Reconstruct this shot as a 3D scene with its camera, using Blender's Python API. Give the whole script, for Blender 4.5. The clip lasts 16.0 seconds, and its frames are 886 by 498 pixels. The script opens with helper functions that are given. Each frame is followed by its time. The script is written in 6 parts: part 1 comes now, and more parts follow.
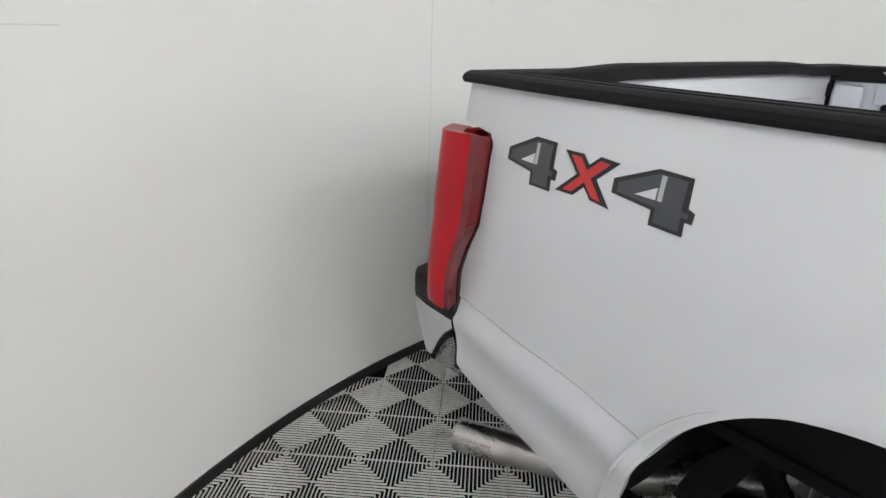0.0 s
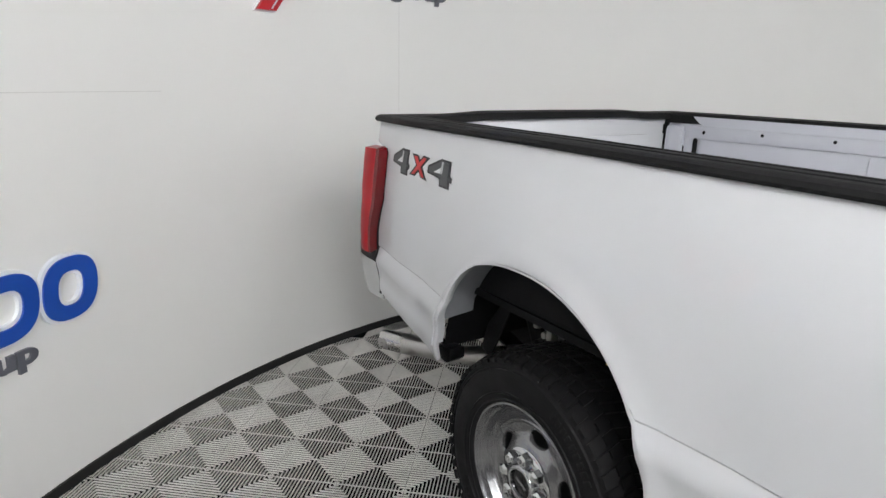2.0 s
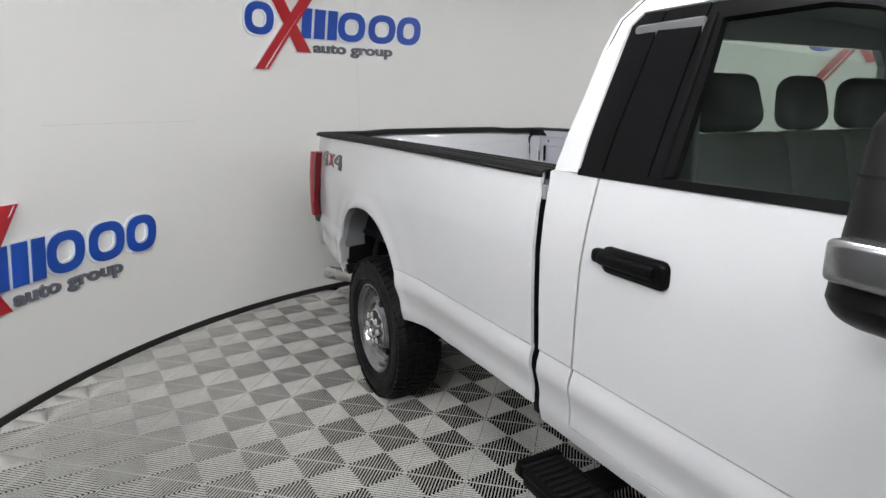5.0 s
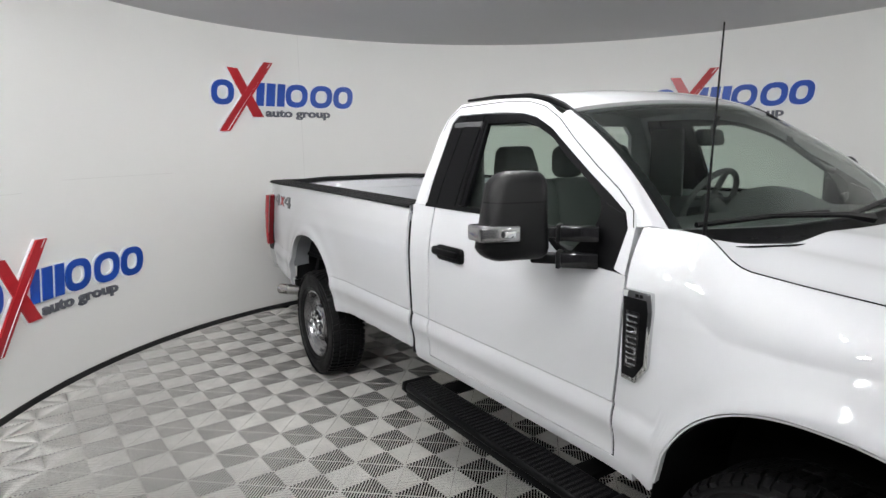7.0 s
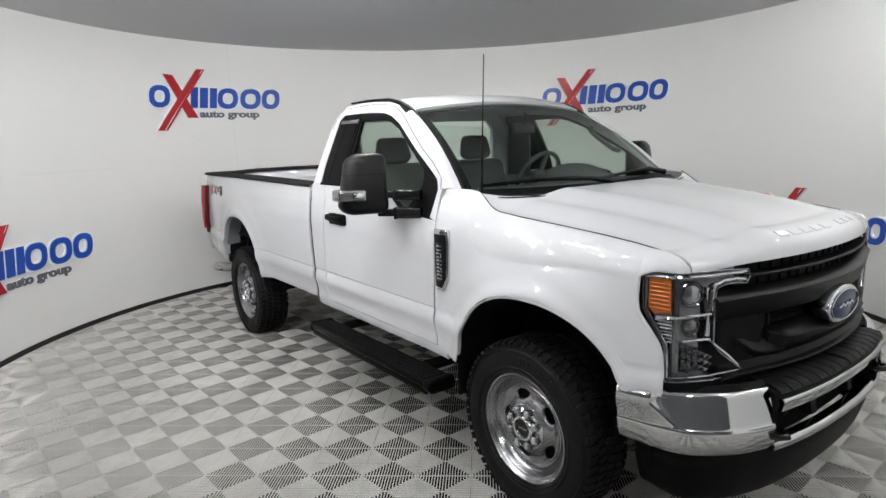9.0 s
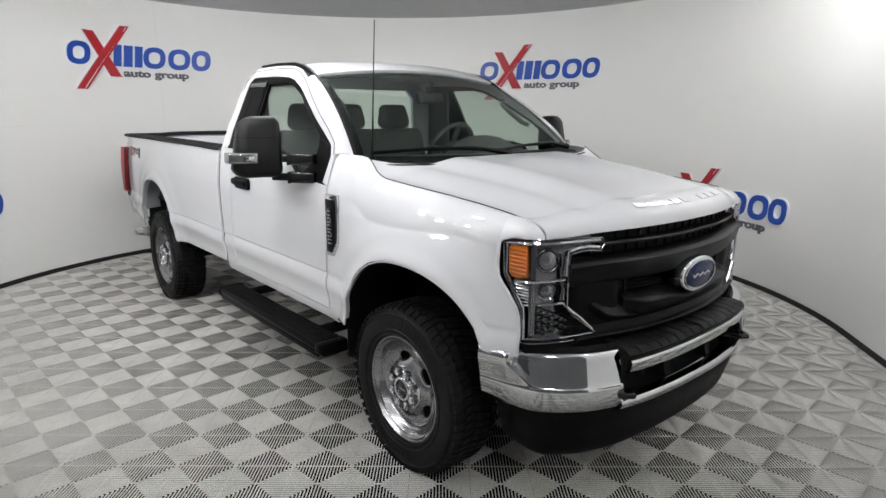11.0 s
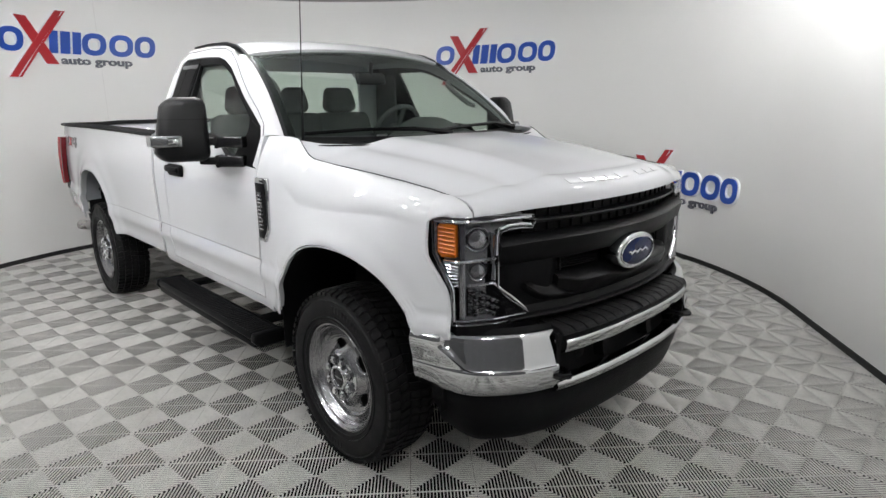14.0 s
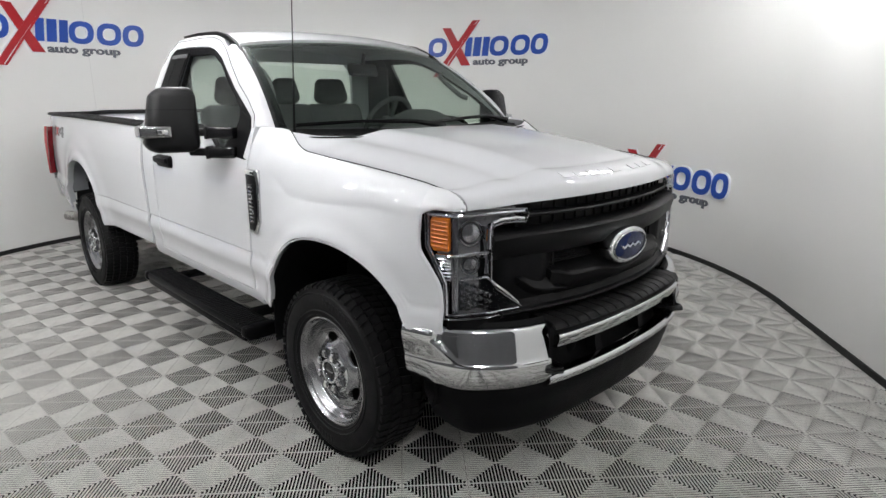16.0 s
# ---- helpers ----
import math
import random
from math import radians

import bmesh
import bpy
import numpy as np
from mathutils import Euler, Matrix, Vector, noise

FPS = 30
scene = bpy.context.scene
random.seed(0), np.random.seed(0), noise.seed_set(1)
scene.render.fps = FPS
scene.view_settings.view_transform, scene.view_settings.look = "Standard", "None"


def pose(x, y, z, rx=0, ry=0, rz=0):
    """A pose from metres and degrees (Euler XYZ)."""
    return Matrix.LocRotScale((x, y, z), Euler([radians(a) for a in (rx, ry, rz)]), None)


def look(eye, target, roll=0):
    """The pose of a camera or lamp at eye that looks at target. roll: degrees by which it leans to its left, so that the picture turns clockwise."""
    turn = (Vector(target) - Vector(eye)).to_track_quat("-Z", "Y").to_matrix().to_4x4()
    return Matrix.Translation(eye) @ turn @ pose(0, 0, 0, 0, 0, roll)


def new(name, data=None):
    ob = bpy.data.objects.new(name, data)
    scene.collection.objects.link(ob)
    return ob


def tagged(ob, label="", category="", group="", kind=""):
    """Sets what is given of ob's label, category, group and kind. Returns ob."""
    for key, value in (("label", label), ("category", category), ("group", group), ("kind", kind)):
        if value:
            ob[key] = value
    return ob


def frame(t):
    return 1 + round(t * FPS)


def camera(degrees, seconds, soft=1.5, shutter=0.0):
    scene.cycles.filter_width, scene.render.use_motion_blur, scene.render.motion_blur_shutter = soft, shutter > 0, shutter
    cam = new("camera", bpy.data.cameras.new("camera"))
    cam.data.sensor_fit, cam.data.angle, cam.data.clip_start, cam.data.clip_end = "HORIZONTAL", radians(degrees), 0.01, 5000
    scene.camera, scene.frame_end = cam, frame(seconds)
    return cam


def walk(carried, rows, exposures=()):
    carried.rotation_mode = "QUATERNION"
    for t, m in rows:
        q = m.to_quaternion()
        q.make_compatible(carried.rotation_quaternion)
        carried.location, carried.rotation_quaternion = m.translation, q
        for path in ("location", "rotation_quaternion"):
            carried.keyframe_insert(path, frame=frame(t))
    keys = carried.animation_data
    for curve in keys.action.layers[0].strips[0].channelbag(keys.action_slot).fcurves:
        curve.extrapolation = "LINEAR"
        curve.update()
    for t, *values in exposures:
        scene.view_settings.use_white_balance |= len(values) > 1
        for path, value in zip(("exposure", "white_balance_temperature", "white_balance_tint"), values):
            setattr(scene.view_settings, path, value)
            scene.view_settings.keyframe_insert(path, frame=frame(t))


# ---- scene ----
cam = camera(72.83, 16.0)
PATH = [
    (0, (-3.6106, -1.8349, 1.5677), (-5.1198, -0.7177, 0.8791), 1.76),
    (0.5, (-3.3255, -1.8707, 1.5839), (-4.8902, -0.8020, 0.9439), -0.10),
    (1, (-3.0501, -1.9758, 1.5953), (-4.6671, -0.9555, 1.0085), -0.08),
    (1.5, (-2.7648, -2.0815, 1.6184), (-4.3827, -1.0268, 1.0988), 1.58),
    (2, (-2.4431, -2.0664, 1.6216), (-4.0714, -1.0387, 1.0809), 1.28),
    (2.5, (-2.1427, -2.0759, 1.6248), (-3.8087, -1.1207, 1.0662), -0.21),
    (3, (-1.8140, -2.1308, 1.6174), (-3.4883, -1.1836, 1.0698), -1.74),
    (3.5, (-1.4755, -2.1213, 1.6414), (-3.1540, -1.1956, 1.0707), -0.40),
    (4, (-1.1868, -2.0532, 1.6474), (-2.9163, -1.2034, 1.1120), 0.46),
    (6.5, (0.3849, -2.4197, 1.7203), (-1.3108, -1.4155, 1.3789), -1.24),
    (7, (0.7096, -2.5262, 1.7615), (-0.9642, -1.4851, 1.4231), -0.87),
    (7.5, (1.0461, -2.5377, 1.7689), (-0.6198, -1.4754, 1.4589), -1.46),
    (8, (1.3138, -2.5670, 1.7756), (-0.3450, -1.4909, 1.4754), -2.42),
    (8.5, (1.5651, -2.6367, 1.7336), (-0.0584, -1.5115, 1.4203), -2.97),
    (9, (1.8067, -2.7284, 1.7225), (0.2211, -1.5624, 1.3669), -2.02),
    (9.5, (1.9368, -2.6998, 1.6948), (0.3739, -1.5129, 1.3093), 0.37),
    (12, (2.1084, -2.3574, 1.6805), (0.6537, -1.0656, 1.2167), -0.83),
    (12.5, (2.1285, -2.3237, 1.6700), (0.6865, -1.0187, 1.2037), -0.67),
    (13, (2.1358, -2.3217, 1.6508), (0.7029, -1.0096, 1.1762), -0.77),
    (13.5, (2.1330, -2.3165, 1.6353), (0.7007, -1.0030, 1.1626), -0.79),
    (14, (2.1300, -2.3111, 1.6274), (0.7058, -0.9885, 1.1559), -0.61),
    (14.5, (2.1147, -2.3072, 1.6266), (0.7029, -0.9741, 1.1473), -0.26),
    (15, (2.1133, -2.3035, 1.6246), (0.7127, -0.9608, 1.1393), -0.01),
    (15.5, (2.1076, -2.2991, 1.6243), (0.7109, -0.9539, 1.1344), 0.06),
    (16, (2.1141, -2.3066, 1.6265), (0.7150, -0.9657, 1.1321), -0.09),
]
EXPOSURES = [(0.0, 0.46), (1.5, 0.43), (3.5, 0.16), (6.5, 0.20), (7.5, 0.27), (8.5, 0.27), (9.5, 0.32), (12.0, 0.31), (16.0, 0.32)]
walk(cam, [(t, look(eye, target, roll)) for t, eye, target, roll in PATH], EXPOSURES)
# ==== build ====
# truck frame: x ahead, y to its left, floor at z = 0
CX, CY, RW = -2.138, 0.273, 3.790      # the round booth
CEIL = 2.97

world = bpy.data.worlds.new("world")
world.use_nodes = True
world.node_tree.nodes["Background"].inputs[0].default_value = (0.9, 0.95, 1.0, 1)
world.node_tree.nodes["Background"].inputs[1].default_value = 0.02
scene.world = world
scene.view_settings.exposure = 0.0


# ---- materials ----
def material(name, colour, rough=0.5, metal=0.0, spec=0.5, coat=0.0, bump=0.0, scale=40.0, vary=0.0, vscale=3.0, rvary=0.0, **more):
    m = bpy.data.materials.new(name)
    m.use_nodes = True
    n, l = m.node_tree.nodes, m.node_tree.links
    b = n["Principled BSDF"]
    b.inputs["Base Color"].default_value = (*colour, 1)
    b.inputs["Roughness"].default_value = rough
    b.inputs["Metallic"].default_value = metal
    b.inputs["Specular IOR Level"].default_value = spec
    b.inputs["Coat Weight"].default_value = coat
    b.inputs["Coat Roughness"].default_value = 0.03
    for k, v in more.items():
        b.inputs[k.replace("_", " ")].default_value = v
    tc = n.new("ShaderNodeTexCoord")
    if vary > 0 or rvary > 0:
        big = n.new("ShaderNodeTexNoise")
        big.inputs["Scale"].default_value = vscale
        big.inputs["Detail"].default_value = 6
        big.inputs["Roughness"].default_value = 0.65
        l.new(tc.outputs["Object"], big.inputs["Vector"])
        if vary > 0:
            mix = n.new("ShaderNodeMix")
            mix.data_type = "RGBA"
            mix.inputs["A"].default_value = (*[c * (1 - vary) for c in colour], 1)
            mix.inputs["B"].default_value = (*[min(1, c * (1 + vary)) for c in colour], 1)
            l.new(big.outputs["Fac"], mix.inputs["Factor"])
            l.new(mix.outputs["Result"], b.inputs["Base Color"])
        if rvary > 0:
            mr = n.new("ShaderNodeMapRange")
            mr.inputs["From Min"].default_value, mr.inputs["From Max"].default_value = 0.3, 0.7
            mr.inputs["To Min"].default_value, mr.inputs["To Max"].default_value = max(0.02, rough - rvary), rough + rvary
            l.new(big.outputs["Fac"], mr.inputs["Value"])
            l.new(mr.outputs["Result"], b.inputs["Roughness"])
    if bump > 0:
        small = n.new("ShaderNodeTexNoise")
        small.inputs["Scale"].default_value = scale
        small.inputs["Detail"].default_value = 4
        l.new(tc.outputs["Object"], small.inputs["Vector"])
        bp = n.new("ShaderNodeBump")
        bp.inputs["Strength"].default_value = bump
        bp.inputs["Distance"].default_value = 0.004
        l.new(small.outputs["Fac"], bp.inputs["Height"])
        l.new(bp.outputs["Normal"], b.inputs["Normal"])
    return m


def glow(name, colour, strength):
    m = bpy.data.materials.new(name)
    m.use_nodes = True
    b = m.node_tree.nodes["Principled BSDF"]
    b.inputs["Base Color"].default_value = (*colour, 1)
    b.inputs["Emission Color"].default_value = (*colour, 1)
    b.inputs["Emission Strength"].default_value = strength
    return m


WALL = material("wall_paint", (0.84, 0.84, 0.825), 0.42, spec=0.35, bump=0.05, scale=120, vary=0.025, vscale=0.8, rvary=0.06)
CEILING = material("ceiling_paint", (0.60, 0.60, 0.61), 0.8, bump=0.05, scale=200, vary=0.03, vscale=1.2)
BLACK_TRIM = material("black_rubber_trim", (0.012, 0.012, 0.012), 0.6, bump=0.1, scale=60, vary=0.2)
# near-black base colour holds the shade seen between the tile ribs
RIB_GAP_SHADE = material("dark_subfloor", (0.008, 0.008, 0.008), 0.95, spec=0.1, vary=0.3)
TILE = material("grey_floor_plastic", (0.56, 0.55, 0.52), 0.45, spec=0.4, bump=0.08, scale=90, vary=0.16, vscale=1.6, rvary=0.1)
def worn_tile():
    """Grey plastic with broad grime patches and fine scuffs, laid over the whole floor."""
    n, l = TILE.node_tree.nodes, TILE.node_tree.links
    b = n["Principled BSDF"]
    geo = n.new("ShaderNodeNewGeometry")
    fac = []
    for scale, lo, hi, dark in ((1.1, 0.35, 0.70, 0.80), (9.0, 0.40, 0.75, 0.86), (60.0, 0.45, 0.80, 0.84)):
        t = n.new("ShaderNodeTexNoise")
        t.inputs["Scale"].default_value = scale
        t.inputs["Detail"].default_value = 5
        r = n.new("ShaderNodeMapRange")
        r.inputs["From Min"].default_value, r.inputs["From Max"].default_value = lo, hi
        r.inputs["To Min"].default_value, r.inputs["To Max"].default_value = 1.0, dark
        l.new(geo.outputs["Position"], t.inputs["Vector"])
        l.new(t.outputs["Fac"], r.inputs["Value"])
        fac.append(r.outputs["Result"])
    m1, m2 = n.new("ShaderNodeMath"), n.new("ShaderNodeMath")
    m1.operation = m2.operation = "MULTIPLY"
    l.new(fac[0], m1.inputs[0])
    l.new(fac[1], m1.inputs[1])
    l.new(m1.outputs[0], m2.inputs[0])
    l.new(fac[2], m2.inputs[1])
    mix = n.new("ShaderNodeMix")
    mix.data_type = "RGBA"
    mix.inputs["A"].default_value = (0.03, 0.028, 0.024, 1)
    mix.inputs["B"].default_value = (0.74, 0.727, 0.69, 1)
    l.new(m2.outputs[0], mix.inputs["Factor"])
    l.new(mix.outputs["Result"], b.inputs["Base Color"])


worn_tile()
LOGO_BLUE = material("logo_blue", (0.012, 0.07, 0.40), 0.3, vary=0.12, vscale=2.5)
LOGO_RED = material("logo_red", (0.42, 0.012, 0.02), 0.3, vary=0.12, vscale=2.5)
LOGO_GREY = material("logo_grey", (0.12, 0.125, 0.15), 0.35)
LOGO_WHITE = material("logo_white", (0.86, 0.87, 0.9), 0.3)
LAMP_GLOW = glow("lamp_glow", (0.985, 0.985, 0.985), 63.0)
CLOSING_DARK = material("dark_grey_curtain", (0.10, 0.10, 0.103), 0.85, spec=0.2, bump=0.2, scale=60, vary=0.2, vscale=2)
LAMP_FRAME = material("lamp_frame_white", (0.75, 0.75, 0.74), 0.4)


# ---- mesh helpers ----
def ob_from(name, bm, mat, parent=None, smooth=True, angle=35):
    me = bpy.data.meshes.new(name)
    bm.normal_update()
    bm.to_mesh(me)
    bm.free()
    for m in (mat if isinstance(mat, (list, tuple)) else [mat]):
        me.materials.append(m)
    if smooth:
        me.shade_smooth()
        me.set_sharp_from_angle(angle=radians(angle))
    ob = new(name, me)
    if parent is not None:
        ob.parent = parent
    return ob


def part(name, bm, mat, parent, label="", **kw):
    ob = ob_from(name, bm, mat, parent, **kw)
    if label:
        ob["label"] = label
    return ob


def empty(name, label, category, at=(0, 0, 0), group="", kind=""):
    e = new(name)
    e.location = at
    return tagged(e, label, category, group, kind)


def box(x0, x1, y0, y1, z0, z1, bevel=0.0, seg=2):
    bm = bmesh.new()
    bmesh.ops.create_cube(bm, size=1, matrix=Matrix.LocRotScale(((x0 + x1) / 2, (y0 + y1) / 2, (z0 + z1) / 2), None, (abs(x1 - x0), abs(y1 - y0), abs(z1 - z0))))
    if bevel:
        bmesh.ops.bevel(bm, geom=bm.edges[:], offset=bevel, segments=seg, affect="EDGES", profile=0.5)
    return bm


def tube(points, r, n=10, cap=True, radii=None):
    """A round bar along points."""
    bm = bmesh.new()
    pts = [Vector(p) for p in points]
    rings = []
    up = Vector((0, 0, 1))
    for i, p in enumerate(pts):
        d = (pts[min(i + 1, len(pts) - 1)] - pts[max(i - 1, 0)]).normalized()
        ref = up if abs(d.dot(up)) < 0.95 else Vector((1, 0, 0))
        a = d.cross(ref).normalized()
        b = d.cross(a)
        rr = radii[i] if radii else r
        rings.append([bm.verts.new(p + rr * (math.cos(2 * math.pi * k / n) * a + math.sin(2 * math.pi * k / n) * b)) for k in range(n)])
    for r0, r1 in zip(rings, rings[1:]):
        for k in range(n):
            bm.faces.new((r0[k], r0[(k + 1) % n], r1[(k + 1) % n], r1[k]))
    if cap:
        bm.faces.new(rings[0][::-1])
        bm.faces.new(rings[-1])
    bmesh.ops.recalc_face_normals(bm, faces=bm.faces[:])
    return bm


def prism(outline, axis, a, b, bevel=0.0, seg=2):
    """A closed outline (pairs) drawn across `axis` and pulled from a to b."""
    bm = bmesh.new()

    def at(p, d):
        return {"x": (d, p[0], p[1]), "y": (p[0], d, p[1]), "z": (p[0], p[1], d)}[axis]
    lo = [bm.verts.new(at(p, a)) for p in outline]
    hi = [bm.verts.new(at(p, b)) for p in outline]
    n = len(outline)
    bm.faces.new(lo)
    bm.faces.new(hi[::-1])
    for i in range(n):
        bm.faces.new((lo[i], hi[i], hi[(i + 1) % n], lo[(i + 1) % n]))
    bmesh.ops.recalc_face_normals(bm, faces=bm.faces[:])
    if bevel:
        bmesh.ops.bevel(bm, geom=bm.edges[:], offset=bevel, segments=seg, affect="EDGES", profile=0.5)
    return bm


def grid(f, nu, nv, thick=0.0, flip=False):
    """A sheet f(u, v), u and v in 0..1; thick gives it depth along -normal."""
    bm = bmesh.new()
    vs = [[bm.verts.new(f(i / nu, j / nv)) for j in range(nv + 1)] for i in range(nu + 1)]
    for i in range(nu):
        for j in range(nv):
            q = (vs[i][j], vs[i + 1][j], vs[i + 1][j + 1], vs[i][j + 1])
            try:
                bm.faces.new(q[::-1] if flip else q)
            except ValueError:
                pass
    bm.normal_update()
    if thick:
        bmesh.ops.solidify(bm, geom=bm.faces[:], thickness=thick)
    return bm


def merge(*bms):
    out = bmesh.new()
    for b in bms:
        me = bpy.data.meshes.new("tmp")
        b.to_mesh(me)
        b.free()
        out.from_mesh(me)
        bpy.data.meshes.remove(me)
    return out


def moved(bm, m):
    bmesh.ops.transform(bm, matrix=m, verts=bm.verts[:])
    return bm


def lerp_table(t, table):
    """Piecewise-linear value at t from pairs."""
    if t <= table[0][0]:
        return table[0][1]
    for (a, va), (b, vb) in zip(table, table[1:]):
        if t <= b:
            return va + (vb - va) * (t - a) / (b - a)
    return table[-1][1]


def smooth_table(t, table):
    if t <= table[0][0]:
        return table[0][1]
    for (a, va), (b, vb) in zip(table, table[1:]):
        if t <= b:
            k = (t - a) / (b - a)
            return va + (vb - va) * k * k * (3 - 2 * k)
    return table[-1][1]


# ---- the booth ----
def wall_line():
    """Plan of the inner wall face: the round booth and the straight wall on to the entrance."""
    a0, a1 = radians(-112), radians(-318.0)
    pts = []
    n = 110
    for k in range(n + 1):
        a = a0 + (a1 - a0) * k / n
        pts.append((CX + RW * math.cos(a), CY + RW * math.sin(a)))
    e = pts[-1]
    d = (0.64, -0.768)
    for k in range(1, 7):
        pts.append((e[0] + d[0] * 0.8 * k, e[1] + d[1] * 0.8 * k))
    return pts


LINE = wall_line()


def offset_line(line, d):
    out = []
    for i, p in enumerate(line):
        a, b = line[max(i - 1, 0)], line[min(i + 1, len(line) - 1)]
        t = Vector((b[0] - a[0], b[1] - a[1])).normalized()
        out.append((p[0] + t.y * -d, p[1] + t.x * d))
    return out


def wall_band(z0, z1, d0, d1):
    """A band along the wall between two offsets (positive is outwards)."""
    bm = bmesh.new()
    rows = []
    for d, z in ((d0, z0), (d0, z1), (d1, z1), (d1, z0)):
        rows.append([bm.verts.new((x, y, z)) for x, y in offset_line(LINE, d)])
    for k in range(4):
        r0, r1 = rows[k], rows[(k + 1) % 4]
        for i in range(len(r0) - 1):
            bm.faces.new((r0[i], r0[i + 1], r1[i + 1], r1[i]))
    bm.faces.new([r[0] for r in rows])
    bm.faces.new([r[-1] for r in rows])
    bmesh.ops.recalc_face_normals(bm, faces=bm.faces[:])
    return bm


OUT = -1 if (Vector((LINE[60][0] - CX, LINE[60][1] - CY)).dot(Vector((offset_line(LINE, 1)[60][0] - LINE[60][0], offset_line(LINE, 1)[60][1] - LINE[60][1]))) < 0) else 1
tagged(ob_from("wall_round", wall_band(0, CEIL, 0, OUT * 0.1), WALL, angle=20), "smooth off-white painted curved booth wall", "wall", kind="structure")
tagged(ob_from("baseboard", wall_band(0.0, 0.045, -OUT * 0.012, -OUT * 0.001), BLACK_TRIM, angle=20), "thin black rubber skirting along the curved wall", "baseboard", kind="structure")
# unseen dark walls added across the open entrance to darken reflections and fill
for p0, p1, name in ((Vector((2.6, -5.3)), Vector(LINE[-1]), "wall_entrance"), (Vector(LINE[0]), Vector((2.4, -5.3)), "wall_entrance_side")):
    dirn = (p1 - p0).normalized()
    nrm = Vector((dirn.y, -dirn.x))
    tagged(ob_from(name, prism([tuple(p0 - dirn * 0.2), tuple(p1 + dirn * 0.2), tuple(p1 + dirn * 0.2 + nrm * 0.1), tuple(p0 - dirn * 0.2 + nrm * 0.1)], "z", 0, CEIL), CLOSING_DARK), "added unseen dark grey wall closing the open booth entrance", "wall", kind="structure")
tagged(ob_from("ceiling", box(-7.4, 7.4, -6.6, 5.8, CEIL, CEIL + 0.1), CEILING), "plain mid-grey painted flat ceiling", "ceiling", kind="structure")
FLOOR = tagged(ob_from("floor", box(-7.4, 7.4, -6.6, 5.8, -0.1, -0.018), RIB_GAP_SHADE), "near-black floor painting the gap shade under grey ribbed interlocking plastic tiles", "floor", kind="structure")


# ---- ceiling lamps ----
def ceiling_lamp(x, y, w, d, turn):
    """A surface-mounted panel lamp: slim white tray, end caps and a deep glowing diffuser."""
    e = empty("ceiling_light", "compact surface-mounted white LED lamp on the ceiling", "ceiling light", (x, y, CEIL), group="ceiling lights")
    e.rotation_euler = (0, 0, radians(turn))
    part("tray", box(-w / 2, w / 2, -d / 2, d / 2, -0.03, 0, 0.004), LAMP_FRAME, e)
    part("diffuser", box(-w / 2 + 0.03, w / 2 - 0.03, -d / 2 + 0.005, d / 2 - 0.005, -0.19, -0.03, 0.025, 3), LAMP_GLOW, e, "glowing diffuser")
    for s in (-1, 1):
        part("end_cap", box(s * (w / 2 - 0.028), s * w / 2, -d / 2, d / 2, -0.192, -0.03, 0.004), LAMP_FRAME, e)
    return e


for lx, ly in ((-1.7, -2.2), (-0.5, -3.8), (0.3, 2.2), (0.7, -4.1), (-1.8, -0.7), (2.9, -2.2), (-1.5, -3.3)):
    ceiling_lamp(lx, ly, 0.58, 0.10, 60)
for lx, ly in ((-0.70, -1.60), (-0.10, -1.90), (-0.60, -2.30), (2.2, -0.2), (1.5, 1.2)):
    ceiling_lamp(lx, ly, 0.26, 0.10, 60)


# ---- wall signs: raised shapes on the curved wall ----
def on_wall(right_angle, base, s, h, d):
    """A place on the round wall: s metres along the sign, h above its base line, d proud of the wall."""
    a = radians(right_angle) + (1.71 - s) / RW
    return (CX + (RW - d) * math.cos(a), CY + (RW - d) * math.sin(a), base + h)


def refine(poly, step=0.05):
    out = []
    for p, q in zip(poly, poly[1:] + poly[:1]):
        n = max(1, int(math.dist(p, q) / step))
        out += [(p[0] + (q[0] - p[0]) * k / n, p[1] + (q[1] - p[1]) * k / n) for k in range(n)]
    return out


def grown(poly, g):
    """The outline pushed out by g."""
    area = sum(p[0] * q[1] - q[0] * p[1] for p, q in zip(poly, poly[1:] + poly[:1]))
    sgn = 1 if area > 0 else -1
    out = []
    n = len(poly)
    for i in range(n):
        a, b, c = Vector(poly[i - 1]), Vector(poly[i]), Vector(poly[(i + 1) % n])
        u, v = (b - a).normalized(), (c - b).normalized()
        n1, n2 = Vector((u.y, -u.x)) * sgn, Vector((v.y, -v.x)) * sgn
        m = (n1 + n2)
        m = m / max(0.35, m.length_squared / 2) if m.length > 1e-6 else n1
        out.append(tuple(b + m * g * 0.5 * 2 / 2))
    return out


def slab(poly, d0, d1, put):
    """A flat outline with depth, bent onto the wall by put(s, h, d)."""
    bm = bmesh.new()
    pts = refine(poly)
    lo = [bm.verts.new(put(x, y, d0)) for x, y in pts]
    hi = [bm.verts.new(put(x, y, d1)) for x, y in pts]
    bm.faces.new(hi)
    for i in range(len(pts)):
        j = (i + 1) % len(pts)
        bm.faces.new((lo[i], lo[j], hi[j], hi[i]))
    bmesh.ops.triangulate(bm, faces=[f for f in bm.faces if len(f.verts) > 4])
    bmesh.ops.recalc_face_normals(bm, faces=bm.faces[:])
    return bm


